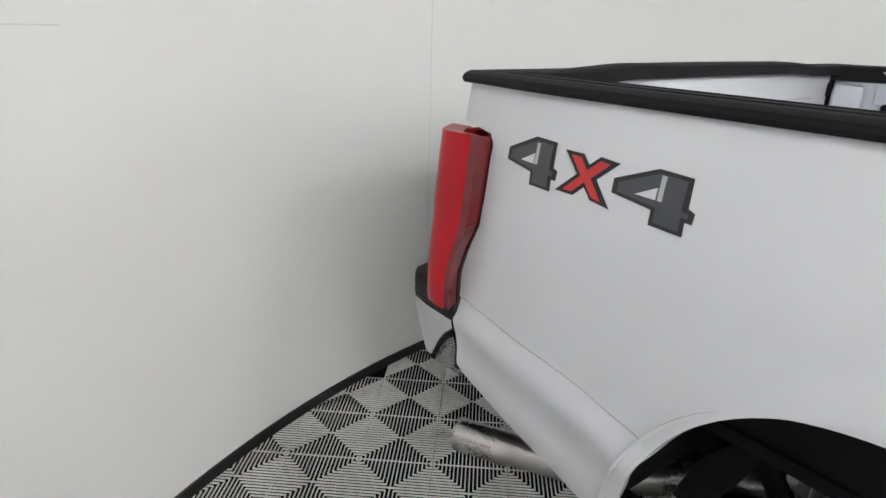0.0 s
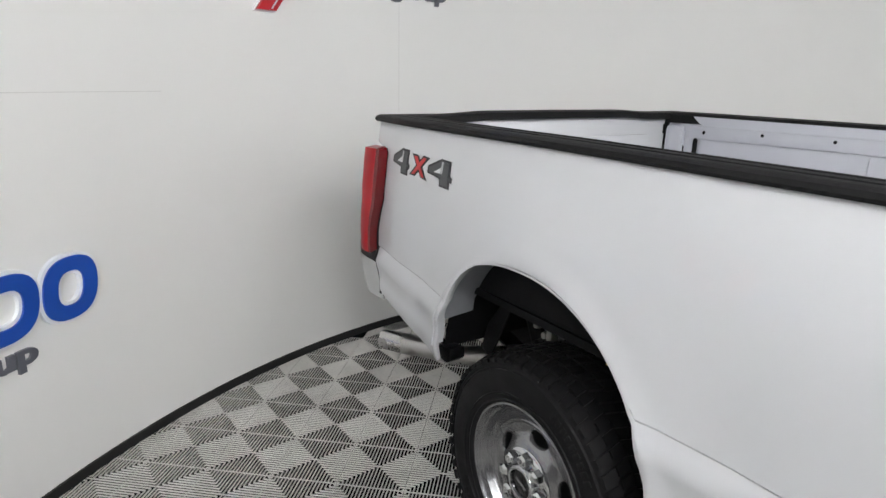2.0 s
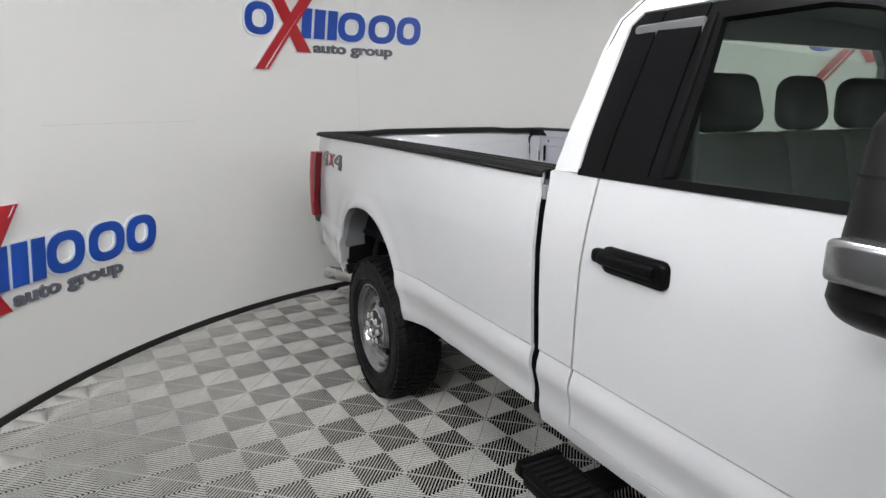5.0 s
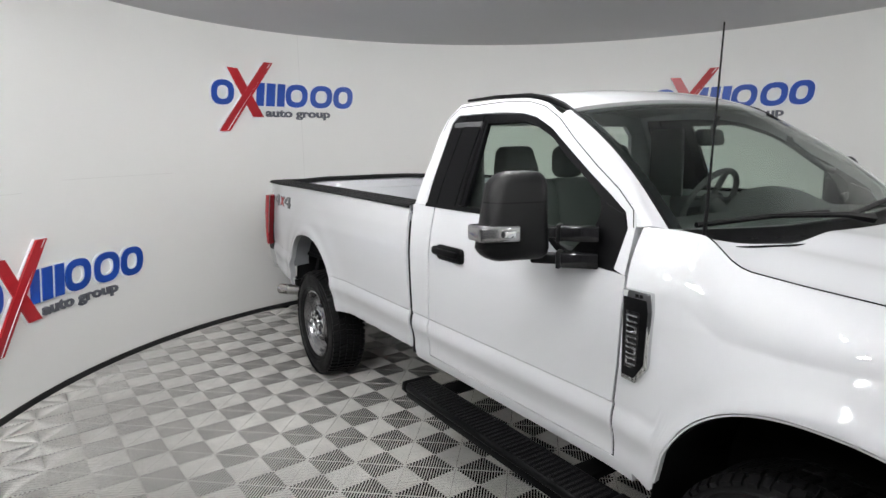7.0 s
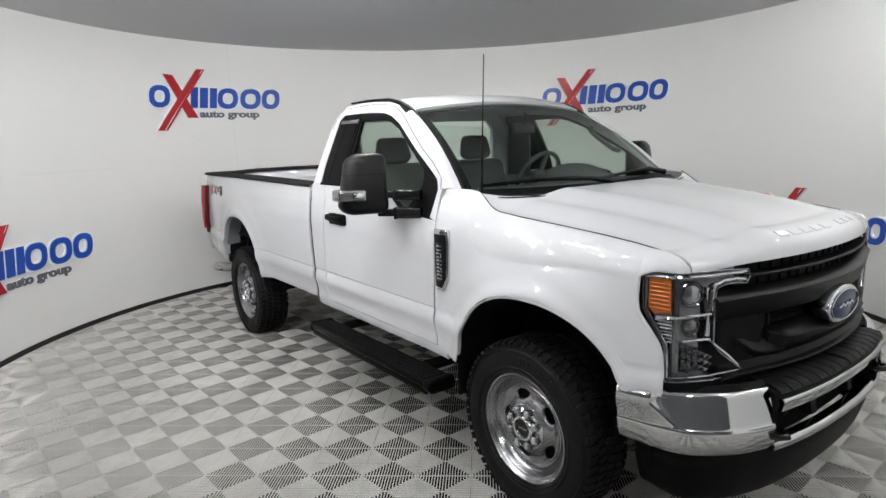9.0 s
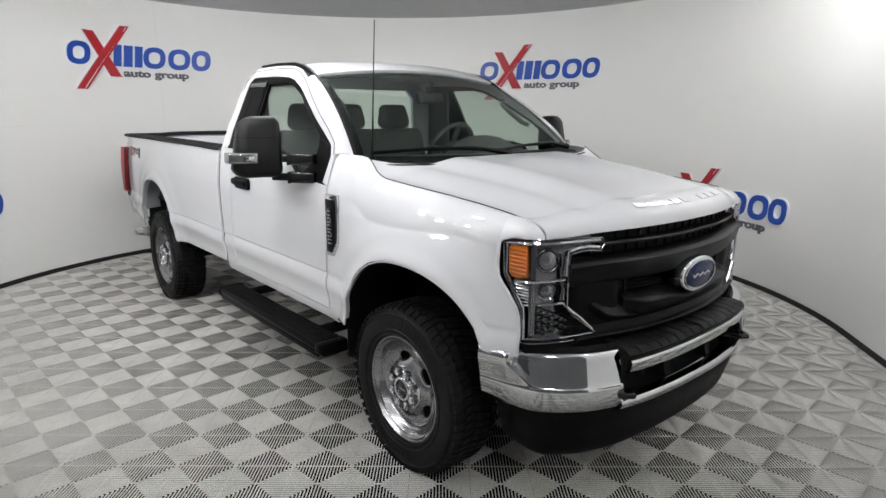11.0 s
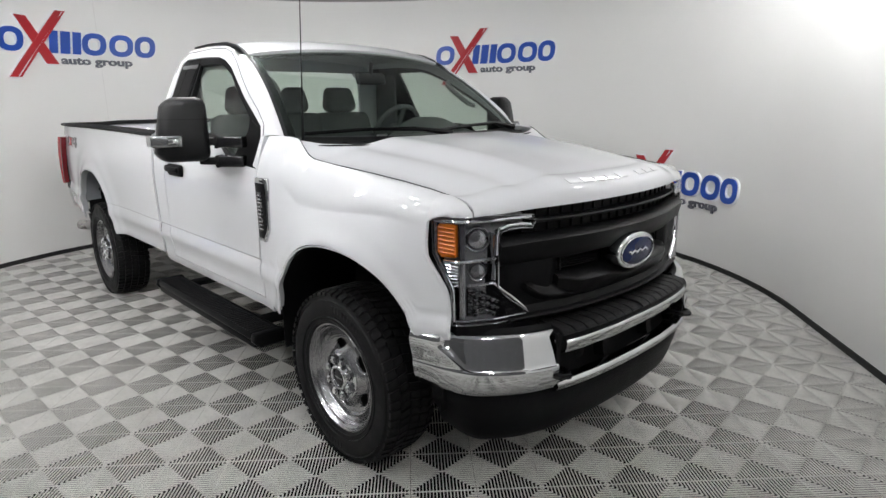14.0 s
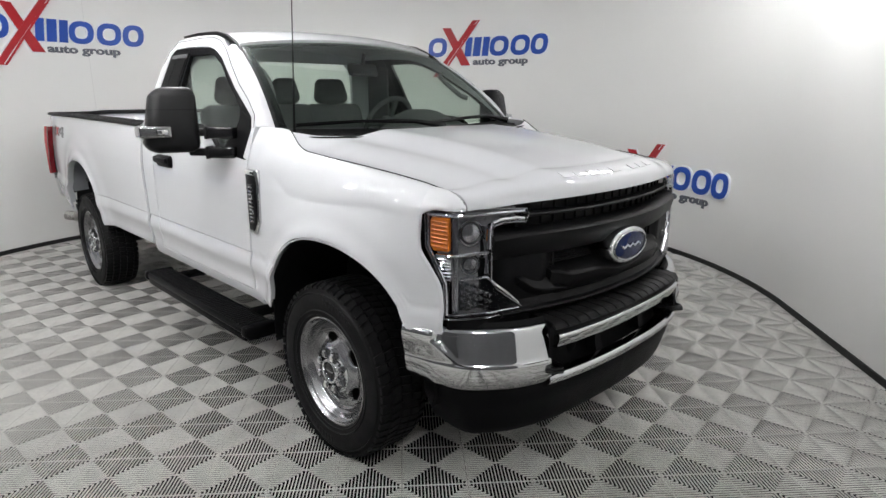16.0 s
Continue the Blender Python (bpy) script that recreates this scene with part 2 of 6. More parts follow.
def ring_slab(cx, cy, rx, ry, tx, ty, d0, d1, put, n=44, lean=0.12, power=2.5):
    bm = bmesh.new()

    def loop(a, b, d):
        vs = []
        for k in range(n):
            t = 2 * math.pi * k / n
            c, s = math.cos(t), math.sin(t)
            x, y = a * abs(c) ** (2 / power) * (1 if c >= 0 else -1), b * abs(s) ** (2 / power) * (1 if s >= 0 else -1)
            vs.append(bm.verts.new(put(cx + x + lean * y, cy + y, d)))
        return vs
    o0, o1, i0, i1 = loop(rx, ry, d0), loop(rx, ry, d1), loop(rx - tx, ry - ty, d0), loop(rx - tx, ry - ty, d1)
    for k in range(n):
        j = (k + 1) % n
        bm.faces.new((o1[k], o1[j], i1[j], i1[k]))
        bm.faces.new((o0[k], o0[j], o1[j], o1[k]))
        bm.faces.new((i1[k], i1[j], i0[j], i0[k]))
    bmesh.ops.recalc_face_normals(bm, faces=bm.faces[:])
    return bm


def words(text, size, put, s0, h0, width, d0, d1):
    cu = bpy.data.curves.new("words", "FONT")
    cu.body, cu.size, cu.extrude, cu.offset = text, size, 0.5, 0.004
    cu.resolution_u = 4
    tmp = bpy.data.objects.new("words", cu)
    scene.collection.objects.link(tmp)
    bpy.context.view_layer.update()
    me = bpy.data.meshes.new_from_object(tmp.evaluated_get(bpy.context.evaluated_depsgraph_get()))
    bpy.data.objects.remove(tmp)
    bpy.data.curves.remove(cu)
    bm = bmesh.new()
    bm.from_mesh(me)
    bpy.data.meshes.remove(me)
    xs = [v.co.x for v in bm.verts]
    k = width / (max(xs) - min(xs))
    x0 = min(xs)
    for v in bm.verts:
        v.co = Vector(put(s0 + (v.co.x - x0) * k, h0 + v.co.y, d0 if v.co.z < 0 else d1))
    return bm


CAP = 0.236


def wall_sign(right_angle, base):
    def put(s, h, d):
        return on_wall(right_angle, base, s, h, d)
    e = empty("wall_sign", "raised blue, red and grey dealer sign on the white curved wall", "sign", on_wall(right_angle, base, 0.85, 0, 0), group="wall signs")
    inv = Matrix.Translation(e.location).inverted()

    def add(name, bm, mat, label=""):
        return part(name, moved(bm, inv), mat, e, label, angle=30)
    g = 0.013

    def piece(name, poly, mat, front=0.026):
        p = add(name, slab(poly, 0.018, front, put), mat)
        back = slab(grown(poly, g), 0.001, 0.0175, put)
        q = part("edge", moved(back, inv), LOGO_WHITE, p, "white edge", angle=30)
        return q

    def round_piece(cx, rx, name="ring"):
        p = add(name, ring_slab(cx, CAP / 2, rx, CAP / 2 + 0.004, 0.062, 0.055, 0.018, 0.026, put), LOGO_BLUE)
        part("edge", moved(ring_slab(cx, CAP / 2, rx + g, CAP / 2 + 0.004 + g, 0.062 + 2 * g, 0.055 + 2 * g, 0.001, 0.0175, put), inv), LOGO_WHITE, p, "white edge", angle=30)
    round_piece(0.142, 0.128)
    round_piece(1.006, 0.131)
    round_piece(1.304, 0.133)
    k = 0.028
    # upright blue blocks between and after the rings
    for b0, bw in ((0.518, 0.088), (0.634, 0.100), (0.762, 0.088)):
        piece("block", [(b0, 0), (b0 + bw, 0), (b0 + bw + k, CAP), (b0 + k, CAP)], LOGO_BLUE)
    round_piece(1.572, 0.118)
    piece("short_bar", [(0.21, 0.365), (0.325, 0.36), (0.60, -0.115), (0.475, -0.115)], LOGO_RED, 0.030)
    piece("long_bar", [(0.635, 0.445), (0.735, 0.445), (0.19, -0.262), (0.075, -0.262)], LOGO_RED, 0.036)
    add("stripe", slab([(0.700, 0.438), (0.709, 0.438), (0.166, -0.255), (0.155, -0.255)], 0.0362, 0.038, put), LOGO_WHITE, "thin white stripe")
    add("lettering", words("auto group", 0.115, put, 0.634, -0.106, 0.775, 0.002, 0.014), LOGO_GREY, "dark grey raised words")
    return e


for sign_angle, sign_base in ((217.2, 0.703), (178.0, 2.203), (96.9, 2.133), (56.0, 0.678)):
    wall_sign(sign_angle, sign_base)

# panel joints in the wall: thin raised lines
SEAM = material("joint_filler", (0.70, 0.695, 0.68), 0.6, vary=0.1, vscale=8)


def wall_strip(a0, a1, z0, z1, d):
    n = max(1, int(abs(a1 - a0) / 2))
    rows = []
    bm = bmesh.new()
    for k in range(n + 1):
        a = radians(a0 + (a1 - a0) * k / n)
        rows.append([bm.verts.new((CX + (RW - q) * math.cos(a), CY + (RW - q) * math.sin(a), z)) for q, z in ((0.0005, z0), (d, z0), (d, z1), (0.0005, z1))])
    for r, t in zip(rows, rows[1:]):
        for i in range(3):
            bm.faces.new((r[i], t[i], t[i + 1], r[i + 1]))
    bm.faces.new(rows[0])
    bm.faces.new(rows[-1])
    bmesh.ops.recalc_face_normals(bm, faces=bm.faces[:])
    return bm


tagged(ob_from("trim_joint", wall_strip(228, 211, 1.548, 1.551, 0.0015), SEAM), "faint horizontal panel joint in the white wall", "joint", kind="structure")
tagged(ob_from("trim_joint", wall_strip(187.85, 187.8, 0.05, CEIL, 0.0015), SEAM), "faint vertical panel joint in the white wall", "joint", kind="structure")
tagged(ob_from("trim_joint", wall_strip(246, 234, 1.48, 1.483, 0.0015), SEAM), "faint horizontal panel joint in the white wall", "joint", kind="structure")


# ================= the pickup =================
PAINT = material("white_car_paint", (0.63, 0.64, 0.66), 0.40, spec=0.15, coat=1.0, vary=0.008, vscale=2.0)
# truck white taken down to grey-blue: the bed's inner shade is in the colour
BED_SHADE_PAINT = material("white_bed_paint", (0.56, 0.57, 0.62), 0.45, spec=0.4, bump=0.06, scale=30, vary=0.06, vscale=6)
SATIN = material("black_satin_plastic", (0.004, 0.004, 0.0045), 0.42, spec=0.08, bump=0.12, scale=500, vary=0.15, vscale=5)
PEBBLE = material("black_pebbled_plastic", (0.010, 0.010, 0.0105), 0.55, spec=0.14, bump=0.35, scale=900, vary=0.2, vscale=8)
MIRROR_BLACK = material("black_mirror_housing", (0.005, 0.005, 0.0055), 0.38, spec=0.2, bump=0.15, scale=900, vary=0.12, vscale=8)
GLOSS_BLACK = material("gloss_black_plastic", (0.008, 0.008, 0.009), 0.12, spec=0.5)
GUNMETAL = material("dark_grey_grille_plastic", (0.005, 0.005, 0.0055), 0.36, spec=0.12, bump=0.05, scale=600, vary=0.1, vscale=8)
CHROME = material("chrome", (0.64, 0.65, 0.66), 0.05, metal=1.0, rvary=0.012, vscale=12)
SILVER = material("argent_wheel_paint", (0.30, 0.30, 0.31), 0.24, metal=0.9, vary=0.02, vscale=6, rvary=0.02)
STEEL = material("stainless_pipe", (0.55, 0.54, 0.52), 0.30, metal=1.0, vary=0.07, vscale=7, rvary=0.05)
RUBBER = material("tyre_rubber", (0.008, 0.008, 0.0085), 0.55, spec=0.14, bump=0.15, scale=200, vary=0.25, vscale=9, rvary=0.12)
FRAME_BLACK = material("chassis_black", (0.005, 0.005, 0.0055), 0.6, spec=0.12, bump=0.2, scale=60, vary=0.3, vscale=10)
LINER_GREY = material("wheelhouse_grey", (0.22, 0.228, 0.245), 0.5, bump=0.15, scale=40, vary=0.18, vscale=9)
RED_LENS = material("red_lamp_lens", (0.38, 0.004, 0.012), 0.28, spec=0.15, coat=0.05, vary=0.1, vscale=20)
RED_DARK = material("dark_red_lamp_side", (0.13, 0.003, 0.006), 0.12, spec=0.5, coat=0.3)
AMBER = material("amber_reflector", (0.62, 0.17, 0.012), 0.25, spec=0.6, coat=0.5)
LAMP_DARK = material("smoked_lamp_bowl", (0.36, 0.363, 0.37), 0.16, metal=0.9, rvary=0.08, vscale=30)
LAMP_BOWL = material("dark_lamp_bowl", (0.26, 0.263, 0.268), 0.30, metal=0.25, rvary=0.1, vscale=30)
INTERIOR = material("grey_cabin_trim", (0.085, 0.087, 0.09), 0.7, bump=0.1, scale=200, vary=0.1, vscale=8)
CLOTH = material("grey_seat_cloth", (0.10, 0.103, 0.107), 0.85, bump=0.25, scale=700, vary=0.12, vscale=14)
HEADLINER = material("pale_headliner", (0.42, 0.42, 0.41), 0.9)
BADGE_BLUE = material("badge_blue", (0.004, 0.011, 0.055), 0.2, spec=0.25, coat=0.05)
DECAL_DARK = material("decal_dark", (0.014, 0.014, 0.016), 0.35)
DECAL_GREY = material("decal_grey", (0.055, 0.058, 0.064), 0.35)
DECAL_RED = material("decal_red", (0.52, 0.03, 0.03), 0.35)
DECAL_PALE = material("decal_pale", (0.40, 0.41, 0.42), 0.35)
DARK_CHROME = material("dark_chrome", (0.32, 0.325, 0.335), 0.12, metal=1.0)
YELLOW = material("yellow_spring_tag", (0.50, 0.33, 0.012), 0.5, vary=0.15, vscale=20)


def pane_glass(name, tint):
    m = bpy.data.materials.new(name)
    m.use_nodes = True
    n, l = m.node_tree.nodes, m.node_tree.links
    n.remove(n["Principled BSDF"])
    tr, gl, lw, pw, mx = n.new("ShaderNodeBsdfTransparent"), n.new("ShaderNodeBsdfGlossy"), n.new("ShaderNodeLayerWeight"), n.new("ShaderNodeMath"), n.new("ShaderNodeMixShader")
    tr.inputs["Color"].default_value = (*tint, 1)
    gl.inputs["Roughness"].default_value = 0.02
    lw.inputs["Blend"].default_value = 0.5
    pw.operation = "POWER"
    pw.inputs[1].default_value = 4.0
    sc = n.new("ShaderNodeMath")
    sc.operation = "MULTIPLY_ADD"
    sc.inputs[1].default_value, sc.inputs[2].default_value = 0.6, 0.004
    l.new(lw.outputs["Facing"], pw.inputs[0])
    l.new(pw.outputs[0], sc.inputs[0])
    l.new(sc.outputs[0], mx.inputs[0])
    l.new(tr.outputs[0], mx.inputs[1])
    l.new(gl.outputs[0], mx.inputs[2])
    l.new(mx.outputs[0], n["Material Output"].inputs["Surface"])
    return m


GLASS = pane_glass("cabin_glass", (0.86, 0.90, 0.87))
CLEAR = pane_glass("lamp_cover", (0.95, 0.95, 0.96))

TRUCK = empty("pickup_truck", "clean white regular-cab four-wheel-drive pickup with black trim and chrome bumpers", "pickup truck")
TRUCK.matrix_basis = Matrix.LocRotScale((-0.024, 0.004, 0.012), Euler((0, 0, radians(0.2))), (1.005, 1.005, 1.008))


def tp(name, bm, mat, label="", parent=None, **kw):
    return part(name, bm, mat, parent if parent is not None else TRUCK, label, **kw)


# ---- body side shape ----
ARCH_R = (-3.655, 0.505, 0.50, 0.50, 0.592)   # centre, half-width behind, half-width ahead, foot height, rise
ARCH_F = (0.04, 0.50, 0.485, 0.50, 0.53)


def arch_u(a, x):
    return (x - a[0]) / (a[2] if x > a[0] else a[1])


def arch_top(a, x):
    u = abs(arch_u(a, x))
    return a[3] + a[4] * (1 - u ** 2.3) ** (1 / 2.3) if u < 1 else -1.0


SIDE_W = [(0.50, 0.935), (0.60, 0.962), (0.63, 0.967), (0.67, 0.966), (0.71, 0.973), (0.75, 0.985), (0.785, 0.983), (0.822, 0.9725), (0.830, 0.9790), (0.85, 0.9785), (1.0, 0.984), (1.18, 0.986), (1.30, 0.976), (1.40, 0.960), (1.50, 0.945)]


def crease_rise(x):
    return lerp_table(x, [(-4.70, 0.102), (-4.40, 0.080), (-4.15, 0.045), (-3.2, 0.022), (0.6, 0.022)])


def curve_taper(x):
    """How far the body side draws in towards the nose."""
    k = max(0.0, x - 0.02) / 0.60
    return 0.130 * k ** 1.7


def half_width(x, z):
    rise = crease_rise(x)
    w = lerp_table(z - rise * (1 - smooth_table(z, [(0.95, 0.0), (1.25, 1.0)])), SIDE_W)
    for a in (ARCH_R, ARCH_F):
        r = math.hypot(arch_u(a, x), max(0.0, z - a[3]) / a[4])
        w += 0.026 * math.exp(-((r - 1.02) / 0.10) ** 2) + 0.012 * math.exp(-((r - 1.2) / 0.16) ** 2)
    w -= curve_taper(x)
    w -= 0.03 * smooth_table(-x, [(4.35, 0.0), (4.78, 1.0)])
    lean = smooth_table(x, [(-0.52, 0.0), (-0.10, 1.0), (0.20, 1.0), (0.52, 0.35)])
    w -= 0.080 * lean * max(0.0, (z - 1.0) / 0.25) ** 1.6
    return w


def sill(x):
    return lerp_table(x, [(-4.78, 0.74), (-4.70, 0.70), (-4.40, 0.645), (-4.10, 0.60), (-3.2, 0.60), (-2.95, 0.63), (-2.06, 0.635), (-0.63, 0.64), (-0.45, 0.60), (0.5, 0.70), (0.62, 0.72)])


def low_edge(x):
    return max(sill(x), arch_top(ARCH_R, x), arch_top(ARCH_F, x))


def spread(x0, x1, n, marks=()):
    """Even columns from x0 to x1, closer round the marks."""
    xs = {x0 + (x1 - x0) * k / n for k in range(n + 1)}
    for m in marks:
        for d in (-0.05, -0.035, -0.022, -0.012, -0.005, 0.0, 0.005, 0.012, 0.022, 0.035, 0.05):
            if x0 < m + d < x1:
                xs.add(m + d)
    return sorted(xs)


def side_sheet(xs, low, top, side, nz, shift=None, thick=0.012, zs=None):
    """A body panel between two height curves."""
    bm = bmesh.new()
    cols = []
    for x in xs:
        lo, hi = low(x), top(x)
        col = []
        zs_ = [lo + (hi - lo) * k / nz for k in range(nz + 1)]
        cz = 0.826 + crease_rise(x)
        if hi > cz + 0.05:
            nl = int(nz * 0.3)
            za, zb = max(cz - 0.004, lo + 0.010), max(cz + 0.004, lo + 0.016)
            zs_ = [lo + (za - lo) * k / nl for k in range(nl + 1)] + [zb + (hi - zb) * k / (nz - nl - 1) for k in range(nz - nl)]
        for k in range(nz + 1):
            z = zs_[k]
            xx = x + (shift(x, z) if shift else 0)
            col.append(bm.verts.new((xx, side * half_width(xx, z), z)))
        cols.append(col)
    for a, b in zip(cols, cols[1:]):
        for k in range(nz):
            q = (a[k], b[k], b[k + 1], a[k + 1])
            bm.faces.new(q if side < 0 else q[::-1])
    bm.normal_update()
    bmesh.ops.solidify(bm, geom=bm.faces[:], thickness=thick)
    return bm


def rail_z(x):
    return lerp_table(x, [(-4.75, 1.458), (-3.65, 1.455), (-2.85, 1.447), (-2.09, 1.436)])


def lamp_edge(z):
    """Front edge of the tail lamp recess."""
    return lerp_table(z, [(0.86, -4.735), (0.885, -4.722), (1.00, -4.712), (1.08, -4.675), (1.14, -4.640), (1.20, -4.628), (1.332, -4.622), (1.352, -4.64), (1.358, -4.74), (1.5, -4.728)])


MARKS = [ARCH_R[0] - ARCH_R[1] + 0.01, ARCH_R[0] + ARCH_R[2] - 0.01]
for side in (-1, 1):
    def shift(x, z):
        return (lamp_edge(z) + 4.74) * max(0.0, 1 - (x + 4.74) / 0.16)
    bed = tp("bed_side", side_sheet(spread(-4.74, -2.105, 96, MARKS), low_edge, lambda x: rail_z(x) - 0.012, side, 46, shift), PAINT, "white painted bed side")
    # inner return of the wheel arch
    for a, x0, x1, nm in ((ARCH_R, ARCH_R[0] - ARCH_R[1] + 0.012, ARCH_R[0] + ARCH_R[2] - 0.012, "wheel_arch_lip"), (ARCH_F, ARCH_F[0] - ARCH_F[1] + 0.012, ARCH_F[0] + ARCH_F[2] - 0.03, "wheel_arch_lip")):
        def lip(u, v, a=a, x0=x0, x1=x1):
            x = x0 + (x1 - x0) * (0.5 - 0.5 * math.cos(math.pi * u))
            z = max(low_edge(x), 0.742 if x > 0.42 else 0.0)
            return (x, side * (half_width(x, z) - 0.002 - (0.05 if a is ARCH_R else 0.022) * v), z - 0.004 + 0.006 * v)
        tp(nm, grid(lip, 60, 2, 0.006), PAINT)
    # wheelhouse: pale inner band behind the lip, dark liner beyond it
    def band(u, v):
        x = -4.125 + 0.94 * u
        z = arch_top(ARCH_R, x)
        wide = 0.13 - 0.09 * smooth_table(u, [(0.35, 0.0), (0.9, 1.0)])
        return (x, side * (half_width(x, z) - 0.046 - wide * v), z + 0.004 + 0.012 * v)
    tp("wheelhouse", grid(band, 44, 3, 0.004), LINER_GREY, "pale grey inner wheelhouse panel")

    def liner(u, v):
        t = math.pi * (1.0 - u)
        x = ARCH_R[0] + 0.505 * math.cos(t)
        z = max(0.62, arch_top(ARCH_R, x)) + 0.018
        return (x, side * (0.93 - 0.42 * v), z)
    tp("wheelhouse_liner", grid(liner, 34, 5, 0.004), FRAME_BLACK, "black inner wheelhouse liner")
    tp("wheelhouse_inner_wall", box(-4.22, -3.06, side * 0.838, side * 0.826, 0.86, 1.115), FRAME_BLACK)
    tp("splash_flap", prism([(-4.14, 0.63), (-4.10, 0.74), (-3.92, 0.965), (-3.88, 0.99), (-3.96, 0.84), (-4.03, 0.70), (-4.08, 0.61)], "y", side * 0.80, side * 0.79, 0.004), FRAME_BLACK)
    tp("mud_tab", prism([(-4.22, 0.645), (-4.13, 0.655), (-4.125, 0.615), (-4.16, 0.59), (-4.20, 0.595)], "y", side * 0.88, side * 0.945, 0.006), SATIN)
    # rail cap, with lengthwise ridges
    prof = [(0.972, -0.025), (0.979, -0.016), (0.972, -0.006), (0.955, 0.0), (0.925, 0.0), (0.921, -0.006), (0.905, -0.006), (0.901, 0.0), (0.875, 0.0), (0.871, -0.006), (0.855, -0.006), (0.851, 0.0), (0.825, -0.002), (0.812, -0.012), (0.808, -0.05)]

    def cap(u, v):
        x = -4.738 + 2.648 * u
        i = min(len(prof) - 2, int(v * (len(prof) - 1)))
        k = v * (len(prof) - 1) - i
        w, h = prof[i][0] + (prof[i + 1][0] - prof[i][0]) * k, prof[i][1] + (prof[i + 1][1] - prof[i][1]) * k
        pinch = 0.022 * smooth_table(-x, [(4.4, 0), (4.76, 1)])
        return (x, side * (w - 0.004 - pinch), rail_z(x) + h)
    tp("rail_cap", grid(cap, 30, len(prof) - 1, 0.006, flip=side > 0), PEBBLE, "black plastic bed rail cap", angle=25)
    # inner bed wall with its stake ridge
    inner = tp("bed_inner_wall", box(-4.66, -2.14, side * 0.815, side * 0.80, 0.93, 1.405, 0.004), BED_SHADE_PAINT)
    tp("wall_top", prism([(-4.66, 1.40), (-2.14, 1.40), (-2.14, 1.420), (-2.85, 1.431), (-3.65, 1.439), (-4.66, 1.442)], "y", side * 0.815, side * 0.802), BED_SHADE_PAINT, "", inner)
    tp("wall_rib", box(-4.66, -4.55, side * 0.80, side * 0.775, 0.95, 1.40, 0.02), BED_SHADE_PAINT, "", inner)
    tp("wall_rib", box(-3.6, -3.3, side * 0.80, side * 0.79, 0.95, 1.33, 0.008), BED_SHADE_PAINT, "", inner)
    tp("wall_rib", box(-2.9, -2.6, side * 0.80, side * 0.79, 0.95, 1.33, 0.008), BED_SHADE_PAINT, "", inner)
    tp("wall_rib", box(-4.52, -2.2, side * 0.80, side * 0.79, 1.345, 1.40, 0.006), BED_SHADE_PAINT, "", inner)
    for sx, z0, z1, w in ((-4.475, 1.24, 1.335, 0.028), (-4.555, 1.24, 1.295, 0.026)):
        out = [(sx + w * math.cos(t) * 0.5, (z1 if math.sin(t) > 0 else z0 + 0.0) + 0.5 * w * math.sin(t)) for t in [k * math.pi / 8 for k in range(16)]]
        tp("tie_slot", prism(out, "y", side * 0.7895, side * 0.786), FRAME_BLACK, parent=inner)
    tp("latch_post", merge(box(-4.70, -4.675, side * 0.83, side * 0.785, 1.27, 1.41, 0.006), box(-4.69, -4.665, side * 0.79, side * 0.775, 1.36, 1.40, 0.004)), FRAME_BLACK, parent=inner)
    for bx in (-4.43, -4.1, -3.75, -3.0):
        tp("bolt", tube([(bx, side * 0.795, 1.375), (bx, side * 0.786, 1.375)], 0.008, 8), FRAME_BLACK, parent=inner)
    tp("wheel_box", box(-4.05, -3.2, side * 0.80, side * 0.58, 0.93, 1.12, 0.05, 4), BED_SHADE_PAINT)

bed_floor = tp("bed_floor", box(-4.68, -2.12, -0.80, 0.80, 0.90, 0.93), BED_SHADE_PAINT)
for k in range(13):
    tp("floor_rib", box(-4.66, -2.14, k * 0.12 - 0.75, k * 0.12 - 0.69, 0.93, 0.945, 0.004), BED_SHADE_PAINT, "", bed_floor)
tp("bed_underside", box(-4.66, -2.14, -0.85, 0.85, 0.872, 0.898), FRAME_BLACK)
tp("bed_front_wall", merge(box(-2.155, -2.12, -0.93, 0.93, 0.75, 1.40, 0.006), box(-2.165, -2.15, -0.6, 0.6, 1.0, 1.30, 0.006)), BED_SHADE_PAINT)
tp("bed_front_cap", box(-2.17, -2.10, -0.86, 0.86, 1.40, 1.425, 0.008), PEBBLE)
for side in (-1, 1):
    tp("bed_front_corner", box(-2.118, -2.106, side * 0.955, side * 0.80, 1.34, 1.385, 0.003), PAINT)
    tp("bed_front_seal", grid(lambda u, v: (-2.104 + 0.002 * u, side * (half_width(-2.11, 0.63 + 0.72 * v) - 0.012 - 0.12 * u), 0.63 + 0.72 * v), 3, 24, 0.004), FRAME_BLACK, "black seal on the bed front edge")
    tp("rail_end", box(-2.115, -2.085, side * 0.955, side * 0.86, 1.34, 1.385, 0.004), LINER_GREY)

# tailgate with its raised black cap
tailgate = tp("tailgate", merge(box(-4.742, -4.68, -0.80, 0.80, 0.90, 1.435, 0.012), box(-4.69, -4.672, -0.66, 0.66, 1.0, 1.36, 0.008)), PAINT, "white closed tailgate")


